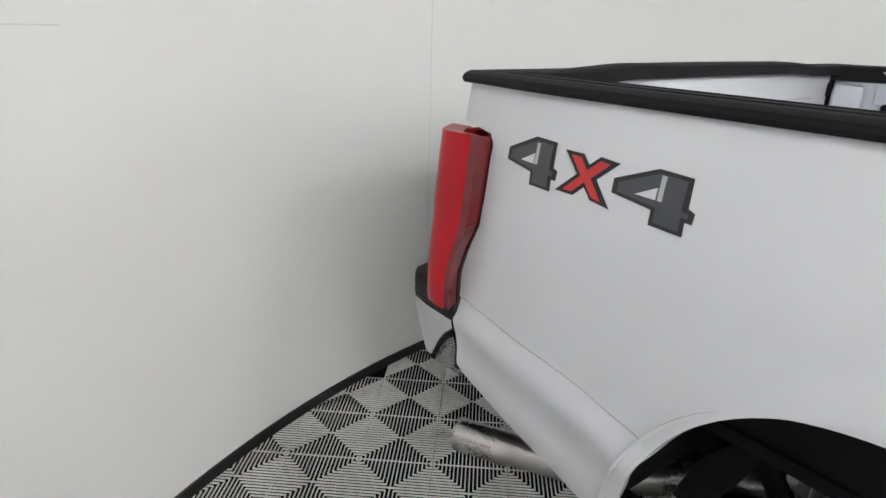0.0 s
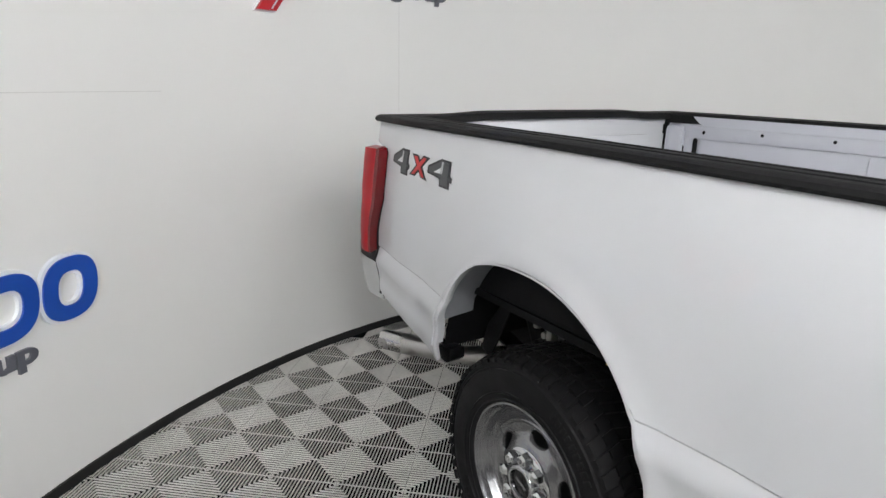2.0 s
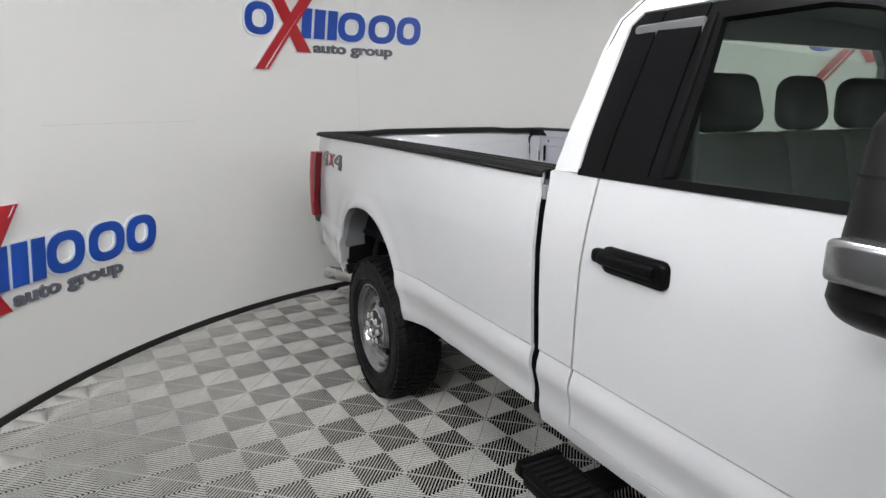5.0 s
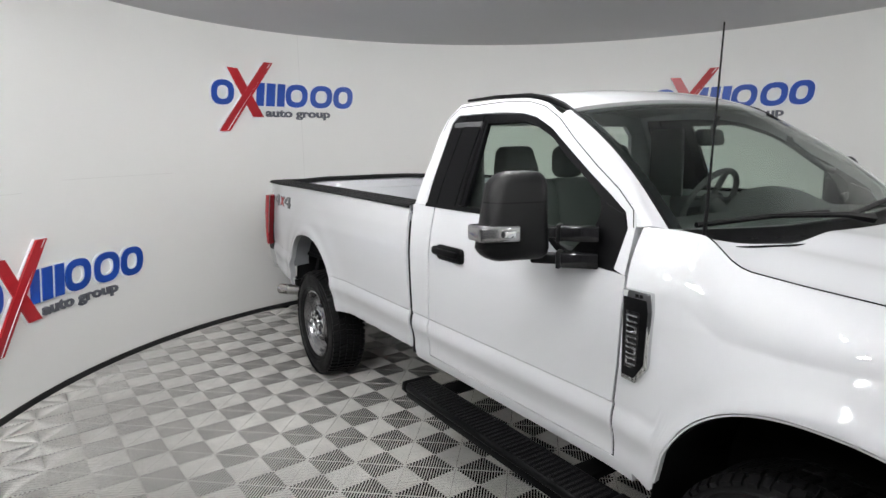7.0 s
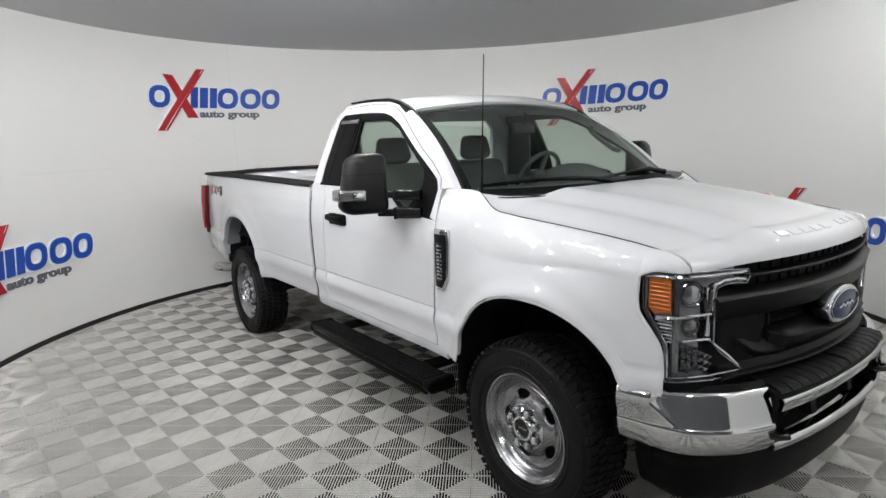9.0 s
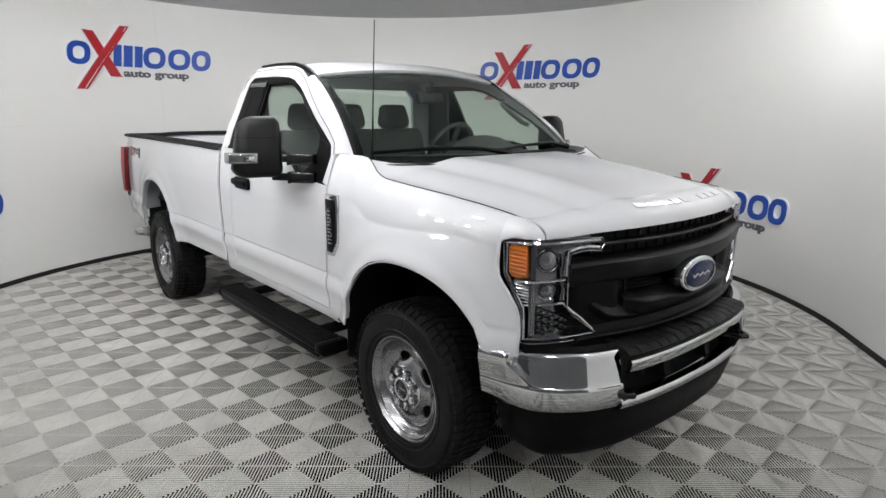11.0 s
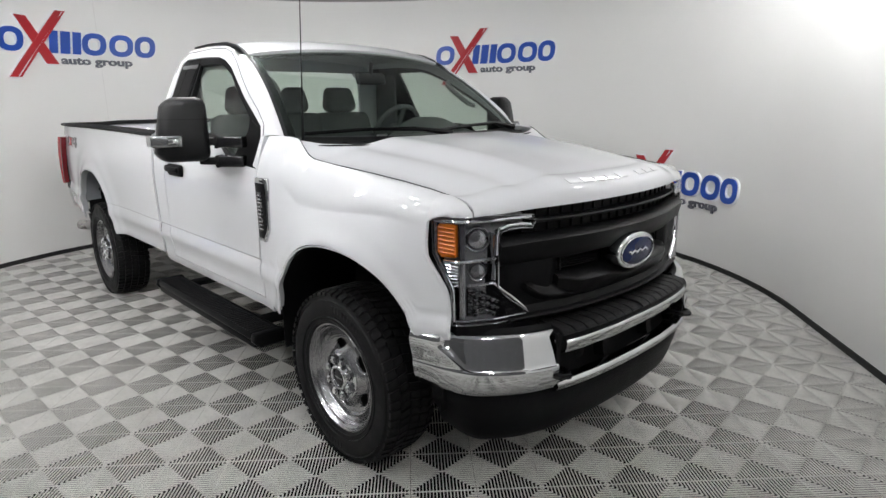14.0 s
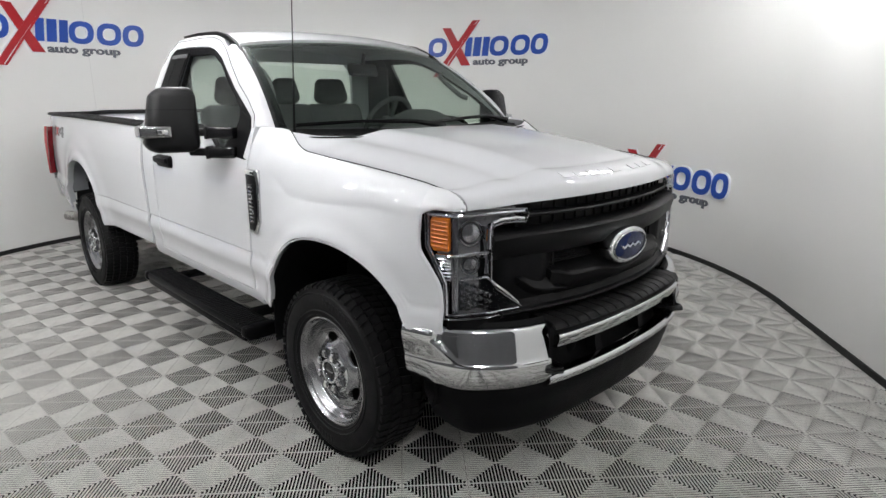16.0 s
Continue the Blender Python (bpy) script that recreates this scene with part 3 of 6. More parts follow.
def gate_cap(u, v):
    y = -0.90 + 1.80 * u
    z = 1.459 + smooth_table(abs(y), [(0.0, 0.012), (0.40, 0.011), (0.66, 0.0)])
    p = [(-4.650, z - 0.036), (-4.656, z - 0.006), (-4.675, z), (-4.725, z), (-4.742, z - 0.006), (-4.748, z - 0.024)]
    i = min(4, int(v * 5))
    k = v * 5 - i
    return (p[i][0] + (p[i + 1][0] - p[i][0]) * k, y, p[i][1] + (p[i + 1][1] - p[i][1]) * k)


tp("tailgate_cap", grid(gate_cap, 60, 5, 0.005), PEBBLE, "black plastic tailgate cap", tailgate)

# tail lamps
for side in (-1, 1):
    def lamp_face(u, v):
        z = 0.915 + (1.341 - 0.915) * v
        xe = lamp_edge(z) - 0.004
        w = half_width(-4.70, z)
        t = u
        x = xe + (-4.788 - xe) * t
        y = w + 0.006 * math.sin(math.pi * min(1, t * 1.2)) - 0.30 * max(0.0, t - 0.62) ** 1.6
        return (x, side * y, z)
    lampo = tp("tail_lamp", grid(lambda u, v: lamp_face(0.13 + 0.87 * u, v), 16, 18, 0.05, flip=side > 0), RED_LENS, "red tail lamp lens")
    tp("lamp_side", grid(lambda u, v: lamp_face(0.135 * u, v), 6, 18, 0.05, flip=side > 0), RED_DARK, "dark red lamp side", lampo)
    tp("lamp_back", box(-4.785, -4.75, side * 0.90, side * 0.80, 0.915, 1.341, 0.01), RED_LENS, "", lampo)
    tp("lamp_seal", grid(lambda u, v: (lamp_edge(0.885 + 0.465 * v) + 0.001 - 0.006 * u, side * (half_width(-4.70, 0.885 + 0.465 * v) - 0.002), 0.885 + 0.465 * v), 1, 18, 0.01, flip=side > 0), GLOSS_BLACK, "", lampo)
    for zz in (0.96, 1.24):
        tp("lens_mark", box(-4.782, -4.768, side * (half_width(-4.7, zz) + 0.004), side * (half_width(-4.7, zz) + 0.007), zz, zz + 0.03, 0.001), RED_LENS, "", lampo)

# rear bumper
def bump_plan(t):
    """Half of the rear bumper in plan: from its side end to the middle."""
    return lerp_table(t, [(0.0, -4.742), (0.08, -4.86), (0.15, -4.95), (0.20, -4.99), (0.28, -5.01), (0.5, -5.035), (1.0, -5.055)]), lerp_table(t, [(0.0, 0.948), (0.08, 0.948), (0.15, 0.935), (0.20, 0.905), (0.28, 0.84), (0.5, 0.60), (1.0, 0.0)])


def rear_bumper(u, v):
    t = abs(2 * u - 1)
    x, y = bump_plan(1 - t)
    z = 0.846 - 0.180 * v
    end = min(1.0, (1 - t) / 0.14)
    k = (0.03 * (1 - math.cos(v * 1.3)) + 0.02 * v * v) * end
    return (x + k - 0.012 * (1 - end), (1 if u > 0.5 else -1) * (y - 0.02 * v - 0.02 * (1 - end) * v), z)


tp("rear_bumper", grid(rear_bumper, 70, 8, 0.012), CHROME, "chrome rear step bumper")
pad = [bump_plan(k / 20) for k in range(21)]
pad_out = [(x + 0.002, -y + 0.002) for x, y in pad] + [(x + 0.002, y - 0.002) for x, y in pad[::-1][1:]] + [(-4.735, 0.93), (-4.735, -0.93)]
tp("bumper_step_pad", prism(pad_out, "z", 0.838, 0.914, 0.016, 3), PEBBLE, "black plastic bumper step pad")
for side in (-1, 1):
    # black box stands in for the dark gap between bumper end and body
    tp("bumper_corner_trim", box(-4.752, -4.737, side * 0.932, side * 0.90, 0.70, 0.885, 0.003), FRAME_BLACK)
    tp("lower_guard", tube([(-4.68, side * 0.885, 0.698), (-4.55, side * 0.885, 0.672), (-4.4, side * 0.885, 0.645), (-4.25, side * 0.885, 0.622)], 0.010, 8), SATIN)
tp("tow_hitch", merge(box(-4.93, -4.60, -0.06, 0.06, 0.50, 0.60, 0.006), tube([(-4.75, -0.55, 0.57), (-4.75, 0.55, 0.57)], 0.04, 10)), FRAME_BLACK)

# ---- cab, lower ----
def belt(x):
    return lerp_table(x, [(-2.06, 1.435), (-1.15, 1.437), (-1.06, 1.42), (-0.96, 1.345), (-0.90, 1.325), (-0.62, 1.30), (-0.60, 1.40)])


def door_front(z):
    return lerp_table(z, [(0.62, -0.640), (0.85, -0.640), (1.00, -0.620), (1.28, -0.604), (1.46, -0.612)])


def door_rear(z):
    return lerp_table(z, [(0.60, -1.905), (0.80, -1.893), (1.19, -1.866), (1.437, -1.842)])


DOORS = {}
for side in (-1, 1):
    def door_shift(x, z):
        return (door_front(z) - 0.004 + 0.64) * max(0.0, 1 - (-0.64 - x) / 0.25) + (door_rear(z) + 1.842) * max(0.0, 1 - (x + 1.842) / 0.25)

    def corner_shift(x, z):
        return (door_rear(z) + 1.842) * max(0.0, (x + 2.062) / 0.212)
    DOORS[side] = tp("door", side_sheet(spread(-1.842, -0.64, 50), lambda x: 0.648, lambda x: belt(x), side, 40, door_shift), PAINT, "white passenger-cab door")
    tp("cab_corner", side_sheet(spread(-2.062, -1.850, 14), lambda x: sill(x), lambda x: 1.437, side, 40, corner_shift), PAINT, "white cab corner panel")
    tp("rocker", side_sheet(spread(-2.062, -0.55, 30), lambda x: 0.59, lambda x: 0.642, side, 4, None, 0.02), PAINT)
    tp("door_gap", grid(lambda u, v: (door_rear(0.60 + 0.83 * v) - 0.016 + 0.024 * u, side * (half_width(-1.85, 0.60 + 0.83 * v) - 0.007), 0.60 + 0.83 * v), 1, 40, 0.004), FRAME_BLACK, "dark door shut line")
    tp("hinge_gap", grid(lambda u, v: (door_front(0.62 + 0.64 * v) - 0.010 + 0.022 * u, side * (half_width(-0.60, 0.62 + 0.64 * v) - 0.009), 0.62 + 0.64 * v), 1, 40, 0.004), FRAME_BLACK, "dark door shut line")
    # black filler between cab and bed
    tp("cab_gap_seal", merge(box(-2.104, -2.064, side * 0.925, side * 0.86, 0.64, 1.36, 0.006), box(-2.112, -2.055, side * 0.955, side * 0.90, 0.60, 0.655, 0.008)), FRAME_BLACK, "black gap between cab and bed")

# ---- cab, upper: white ring round the side window opening ----
OUTER = [(-2.045, 1.437), (-2.036, 1.55), (-2.030, 1.66), (-2.030, 1.79), (-2.020, 1.88), (-1.965, 1.945), (-1.60, 1.953), (-1.40, 1.942), (-1.27, 1.912), (-1.135, 1.855), (-1.00, 1.762), (-0.85, 1.668), (-0.72, 1.585), (-0.640, 1.515), (-0.624, 1.458), (-0.618, 1.30)]
INNER = [(-1.940, 1.440), (-1.943, 1.53), (-1.948, 1.66), (-1.955, 1.79), (-1.955, 1.855), (-1.930, 1.89), (-1.60, 1.888), (-1.40, 1.874), (-1.29, 1.852), (-1.17, 1.803), (-1.03, 1.722), (-0.883, 1.637), (-0.76, 1.560), (-0.680, 1.503), (-0.654, 1.450), (-0.668, 1.315)]


def upper_y(z):
    return lerp_table(z, [(1.28, 0.972), (1.437, 0.956), (1.55, 0.915), (1.85, 0.775), (1.93, 0.715), (2.0, 0.66)])


def ring_panel(a, b, side, thick, out=0.0):
    bm = bmesh.new()

    def row(pts):
        return [bm.verts.new((x, side * (upper_y(z) + out), z)) for x, z in pts]
    mids = [[(p[0] + (q[0] - p[0]) * k, p[1] + (q[1] - p[1]) * k) for p, q in zip(a, b)] for k in (0, 0.5, 1)]
    rows = [row(m) for m in mids]
    for r0, r1 in zip(rows, rows[1:]):
        for i in range(len(r0) - 1):
            q = (r0[i], r0[i + 1], r1[i + 1], r1[i])
            bm.faces.new(q if side > 0 else q[::-1])
    bm.normal_update()
    bmesh.ops.solidify(bm, geom=bm.faces[:], thickness=thick)
    return bm


def fill_panel(poly, side, out, thick, step=0.06):
    """A flat sheet with any outline, bent to the cab's lean."""
    bm = bmesh.new()
    pts = refine(poly, step)
    bm.faces.new([bm.verts.new((x, side * (upper_y(z) + out), z)) for x, z in pts])
    bm.normal_update()
    if bm.faces[:][0].normal.y * side < 0:
        bmesh.ops.reverse_faces(bm, faces=bm.faces[:])
    bmesh.ops.triangulate(bm, faces=bm.faces[:])
    bmesh.ops.solidify(bm, geom=bm.faces[:], thickness=thick)
    return bm


GLASS_OUT = [(-1.605, 1.458), (-1.605, 1.56), (-1.618, 1.70), (-1.640, 1.84), (-1.38, 1.84), (-1.285, 1.822), (-1.15, 1.770), (-1.03, 1.695), (-0.883, 1.610), (-0.78, 1.53), (-0.78, 1.40), (-0.86, 1.352), (-0.95, 1.368), (-1.04, 1.438), (-1.15, 1.455)]
for side in (-1, 1):
    ring = tp("cab_pillar", ring_panel(OUTER, INNER, side, 0.03), PAINT, "white roof pillar and door frame")
    # thin shut line round the door frame
    line = [((p[0] * 0.75 + q[0] * 0.25), (p[1] * 0.75 + q[1] * 0.25)) for p, q in zip(OUTER, INNER)]
    tp("door_frame_gap", tube([(x, side * (upper_y(z) + 0.0005), z) for x, z in line[3:15]], 0.002, 6), FRAME_BLACK, parent=ring)
    # black B-pillar cover, in two strips
    tp("pillar_cover", fill_panel([(-1.938, 1.446), (-1.848, 1.446), (-1.848, 1.70), (-1.850, 1.884), (-1.928, 1.886), (-1.952, 1.852), (-1.946, 1.66), (-1.941, 1.53)], side, -0.006, 0.02), SATIN, "black pillar cover")
    tp("pillar_cover", fill_panel([(-1.838, 1.446), (-1.680, 1.446), (-1.680, 1.56), (-1.690, 1.72), (-1.700, 1.884), (-1.842, 1.884), (-1.838, 1.70)], side, -0.004, 0.02), SATIN, "black pillar cover")
    # window frame and belt moulding, glass, sail behind the mirror
    frame_out = [(-1.674, 1.44), (-1.674, 1.56), (-1.684, 1.72), (-1.694, 1.884), (-1.40, 1.870), (-1.29, 1.848), (-1.17, 1.799), (-1.03, 1.718), (-0.883, 1.633), (-0.76, 1.556), (-0.66, 1.49)]
    frame_in = [(-1.600, 1.462), (-1.602, 1.56), (-1.615, 1.70), (-1.637, 1.838), (-1.38, 1.838), (-1.285, 1.818), (-1.15, 1.765), (-1.03, 1.690), (-0.883, 1.605), (-0.80, 1.545), (-0.76, 1.42)]
    tp("window_frame", ring_panel(frame_out, frame_in, side, 0.02, -0.004), SATIN, "black window frame", DOORS[side])
    tp("window_channel", tube([(-1.636, side * (upper_y(1.46) - 0.004), 1.455), (-1.637, side * (upper_y(1.56) - 0.004), 1.565), (-1.648, side * (upper_y(1.71) - 0.004), 1.71), (-1.662, side * (upper_y(1.85) - 0.004), 1.85)], 0.008, 6), SATIN, parent=DOORS[side])
    tp("belt_moulding", fill_panel([(-1.935, 1.434), (-1.15, 1.434), (-1.055, 1.416), (-0.955, 1.341), (-0.90, 1.321), (-0.80, 1.315), (-0.80, 1.335), (-0.895, 1.345), (-0.945, 1.362), (-1.045, 1.438), (-1.15, 1.458), (-1.935, 1.452)], side, 0.003, 0.016), SATIN, "", DOORS[side])
    tp("side_glass", fill_panel([(x * 1.0, z) for x, z in GLASS_OUT], side, -0.020, 0.004), GLASS, "side window glass", DOORS[side])
    tp("mirror_sail", fill_panel([(-0.686, 1.496), (-0.656, 1.450), (-0.670, 1.320), (-0.682, 1.303), (-0.81, 1.309), (-0.90, 1.320), (-0.79, 1.44), (-0.772, 1.53)], side, 0.002, 0.03), SATIN, "black mirror sail panel", DOORS[side])
    # door handle
    h = tp("door_handle", merge(box(-1.770, -1.545, side * 1.005, side * 0.975, 1.190, 1.262, 0.020, 3), box(-1.808, -1.745, side * 1.010, side * 0.975, 1.210, 1.250, 0.014, 3), box(-1.775, -1.575, side * 1.018, side * 1.0, 1.212, 1.246, 0.010, 3)), SATIN, "black door handle", DOORS[side])

# the door's upper front corner and the pillar's foot lean in towards the cowl
for ob in TRUCK.children_recursive:
    if ob.type == "MESH" and ob.name.split(".")[0] in ("cab_pillar", "door_frame_gap", "mirror_sail", "window_frame", "belt_moulding", "side_glass"):
        for v in ob.data.vertices:
            kx = smooth_table(v.co.x, [(-0.98, 0.0), (-0.66, 1.0)])
            kz = smooth_table(v.co.z, [(1.28, 0.0), (1.45, 1.0)]) * smooth_table(v.co.z, [(1.50, 1.0), (1.74, 0.0)])
            v.co.y *= 1 - 0.036 * kx * kz

# ---- roof, screens ----
def roof_z(x, y):
    edge = 1.948 + 0.0 * x
    return edge + 0.038 * (1 - (abs(y) / 0.70) ** 2.6) - 0.060 * max(0.0, (x + 1.35) / 0.27) ** 2 - 0.03 * (abs(y) / 0.70) ** 2 * max(0.0, (x + 1.35) / 0.22) - 0.02 * max(0.0, (-1.75 - x) / 0.2) ** 2


def roof_sheet(u, v):
    y = -0.705 + 1.41 * v
    x0, x1 = -2.015, -1.078 - 0.06 * (abs(y) / 0.7) ** 2
    x = x0 + (x1 - x0) * u
    return (x, y, roof_z(x, max(-0.70, min(0.70, y))) - (0.004 if abs(y) > 0.70 else 0))


tp("roof", grid(roof_sheet, 30, 30, 0.02), PAINT, "white cab roof")


def screen(u, v, inset=0.0):
    """Windscreen: u across, v upwards."""
    t = 2 * u - 1
    yb, yt = 0.852 * t, 0.715 * t
    xb, xt = -0.540 + 0.160 * (1 - t * t), -1.135 + 0.070 * (1 - t * t)
    zb, zt = 1.454 - 0.014 * (1 - t * t), 1.872 + 0.045 * (1 - t * t)
    bow = 0.025 * math.sin(math.pi * v)
    return (xb + (xt - xb) * v + bow, yb + (yt - yb) * v, zb + (zt - zb) * v + bow * 0.8)


tp("windscreen", grid(lambda u, v: screen(0.012 + 0.976 * u, 0.01 + 0.98 * v), 24, 14, 0.004), GLASS, "clear windscreen")
tp("windscreen_band", grid(lambda u, v: [c - d for c, d in zip(screen(0.02 + 0.96 * u, 0.95 + 0.045 * v), (0.008, 0, 0.006))], 24, 2, 0.002), GLOSS_BLACK, "black band along the windscreen")
for t0, t1 in ((0.0, 0.032), (0.968, 1.0)):
    tp("windscreen_band", grid(lambda u, v: [c - d for c, d in zip(screen(t0 + (t1 - t0) * u, 0.01 + 0.97 * v), (0.004, 0, 0.003))], 2, 14, 0.002), GLOSS_BLACK)
for side in (-1, 1):
    # A-pillar face between screen and door frame
    def a_face(u, v):
        s = screen(0.0 if side < 0 else 1.0, v)
        tab = [(0.0, (-0.626, 0.910, 1.457)), (0.15, (-0.644, 0.897, 1.518)), (0.35, (-0.72, 0.878, 1.585)), (0.55, (-0.85, 0.856, 1.668)), (0.78, (-1.0, 0.820, 1.762)), (1.0, (-1.135, 0.772, 1.855))]
        o = [lerp_table(v, [(a, b[i]) for a, b in tab]) for i in range(3)]
        o = (o[0], side * min(o[1], upper_y(o[2]) + 0.002), o[2])
        bulge = 0.008 * math.sin(math.pi * u)
        return (s[0] + (o[0] - s[0]) * u + bulge * 0.5, s[1] + (o[1] - s[1]) * u + side * bulge * 0.6, s[2] + (o[2] - s[2]) * u + bulge)
    tp("a_pillar", grid(a_face, 5, 16, 0.01, flip=side < 0), PAINT, "white windscreen pillar")
    # black roof ditch strip running down to the screen corner
    ditch = [(-1.95, 0.672, 1.966), (-1.70, 0.686, 1.966), (-1.42, 0.700, 1.952), (-1.28, 0.706, 1.925), (-1.19, 0.712, 1.895), (-1.12, 0.720, 1.864), (-1.0, 0.742, 1.784)]
    tp("roof_ditch_strip", tube([(x, side * y, z) for x, y, z in ditch], 0.013, 8, radii=[0.007, 0.009, 0.012, 0.015, 0.014, 0.009, 0.004]), SATIN, "black roof edge moulding")
tp("roof_rear_edge", tube([(-2.008, y, roof_z(-1.93, y) - 0.030) for y in [k * 0.14 - 0.70 for k in range(11)]], 0.02, 8), PAINT)
tp("roof_stop_lamp", prism([(-2.020, 1.955), (-2.015, 1.985), (-1.96, 2.008), (-1.90, 2.010), (-1.88, 1.985)], "y", -0.17, 0.17, 0.012, 3), SATIN, "black high-mounted stop lamp housing")
# cab back: white with a wide rear window
back_out = [(-0.93, 0.66), (0.93, 0.66), (0.95, 1.437), (0.80, 1.80), (0.70, 1.93), (-0.70, 1.93), (-0.80, 1.80), (-0.95, 1.437)]
back_in = [(-0.60, 1.43), (0.60, 1.43), (0.66, 1.45), (0.64, 1.78), (0.58, 1.84), (-0.58, 1.84), (-0.64, 1.78), (-0.66, 1.45)]
bm = bmesh.new()
ro = [bm.verts.new((-2.03 + 0.02 * max(0, z - 1.437) / 0.5, y, z)) for y, z in back_out]
ri = [bm.verts.new((-2.03 + 0.02 * max(0, z - 1.437) / 0.5, y, z)) for y, z in back_in]
for i in range(8):
    bm.faces.new((ro[i], ro[(i + 1) % 8], ri[(i + 1) % 8], ri[i]))
bmesh.ops.recalc_face_normals(bm, faces=bm.faces[:])
bmesh.ops.solidify(bm, geom=bm.faces[:], thickness=0.03)
tp("cab_back", bm, PAINT, "white cab back panel")
bm = bmesh.new()
bm.faces.new([bm.verts.new((-2.025 + 0.02 * max(0, z - 1.437) / 0.5, y * 1.02, z + (0.01 if z > 1.7 else -0.01))) for y, z in back_in])
bmesh.ops.solidify(bm, geom=bm.faces[:], thickness=0.004)
tp("rear_window", bm, GLASS, "rear window glass")

# ---- cabin ----
tp("cab_floor", box(-2.0, -0.56, -0.88, 0.88, 0.66, 0.70), INTERIOR)
tp("firewall", box(-0.62, -0.56, -0.86, 0.86, 0.66, 1.36), INTERIOR)
tp("headliner", grid(lambda u, v: (-1.93 + 0.75 * u, -0.66 + 1.32 * v, roof_z(-1.93 + 0.75 * u, -0.66 + 1.32 * v) - 0.045), 8, 8, 0.006), HEADLINER)
for side in (-1, 1):
    tp("door_inner_panel", box(-1.84, -0.72, side * 0.90, side * 0.84, 0.70, 1.40, 0.03), INTERIOR, parent=DOORS[side])
    tp("pillar_inner", prism([(-1.94, 1.40), (-1.68, 1.40), (-1.69, 1.85), (-1.93, 1.85)], "y", side * 0.78, side * 0.76, 0.01), INTERIOR)


def dash_top(u, v):
    y = -0.84 + 1.68 * v
    hump = 0.115 * math.exp(-((y - 0.41) / 0.19) ** 4)
    x = -1.02 + 0.56 * u
    return (x, y, 1.395 + (1.428 - 1.395) * u ** 0.8 + hump * math.sin(math.pi * min(1.0, 0.35 + u)))


dash = tp("dashboard", grid(dash_top, 14, 30, 0.03), INTERIOR, "dark grey dashboard")
tp("dash_face", box(-1.05, -0.98, -0.84, 0.84, 1.0, 1.40, 0.03), INTERIOR, parent=dash)
wm = pose(-1.255, 0.42, 1.418, 0, -62, 0)
sw = tp("steering_wheel", tube([wm @ Vector((0.19 * math.cos(k * math.pi / 16), 0.19 * math.sin(k * math.pi / 16), 0)) for k in range(33)], 0.016, 10, cap=False), INTERIOR, "dark grey steering wheel")
tp("wheel_hub", merge(moved(box(-0.055, 0.055, -0.07, 0.07, -0.03, 0.02, 0.02, 3), wm), moved(box(-0.18, 0.18, -0.018, 0.018, -0.012, 0.008, 0.005), wm @ pose(0, 0, 0, 0, 0, 90)), moved(box(-0.18, 0, -0.018, 0.018, -0.012, 0.008, 0.005), wm @ pose(0, 0, 0, 0, 0, 180))), INTERIOR, "", sw)
tp("steering_column", tube([wm @ Vector((0, 0, -0.02)), (-0.95, 0.40, 1.20)], 0.045, 12), INTERIOR, "", sw)


def seat(y, w):
    base = tp("seat", box(-1.86, -1.36, y - w + 0.1 * (w < 0.25), y + w - 0.1 * (w < 0.25), 0.98, 1.12, 0.05, 4), CLOTH, "grey cloth seat")
    bk = box(-0.07, 0.07, -w, w, 0, 0.49, 0.05, 4)
    for v in bk.verts:
        v.co.x += 0.02 * math.cos(v.co.y / w * 1.5)
        if v.co.z > 0.3:
            v.co.y *= 1 - 0.20 * (v.co.z - 0.3) / 0.19
    tp("backrest", moved(bk, pose(-1.80, y, 1.06, 0, -12, 0)), CLOTH, "", base)
    hd = box(-0.055, 0.055, -0.50 * w, 0.50 * w, 0, 0.185, 0.054, 5)
    for v in hd.verts:
        if v.co.z > 0.1:
            v.co.y *= 0.85
    tp("headrest", moved(hd, pose(-1.885, y, 1.545, 0, -10, 0)), CLOTH, "", base)
    for dy in (-0.05, 0.05):
        tp("headrest_post", tube([(-1.875, y + dy, 1.52), (-1.90, y + dy, 1.60)], 0.007, 6), STEEL, "", base)


seat(-0.395, 0.285)
seat(0.375, 0.285)
seat(-0.01, 0.21)
im = tp("interior_mirror", moved(box(-0.02, 0.02, -0.13, 0.13, -0.038, 0.038, 0.018, 4), pose(-1.00, 0.02, 1.755, 0, -14, 14)), SATIN, "black interior mirror")
tp("mirror_stalk", tube([(-1.0, 0.02, 1.77), (-0.965, 0.0, 1.82), (-0.955, 0.0, 1.85)], 0.012, 8), SATIN, "", im)
tp("grab_handle", tube([(-0.79, 0.735, 1.585), (-0.82, 0.70, 1.60), (-0.92, 0.665, 1.68), (-0.98, 0.66, 1.725), (-1.0, 0.69, 1.75)], 0.016, 10), INTERIOR, "dark pillar grab handle")
tp("grab_handle", tube([(-0.79, -0.735, 1.585), (-0.82, -0.70, 1.60), (-0.92, -0.665, 1.68), (-0.98, -0.66, 1.725), (-1.0, -0.69, 1.75)], 0.016, 10), INTERIOR, "dark pillar grab handle")

# ---- cowl, wipers, aerial ----
def hood_rear(y):
    return -0.385 + 0.17 * (1 - (abs(y) / 0.853) ** 2)


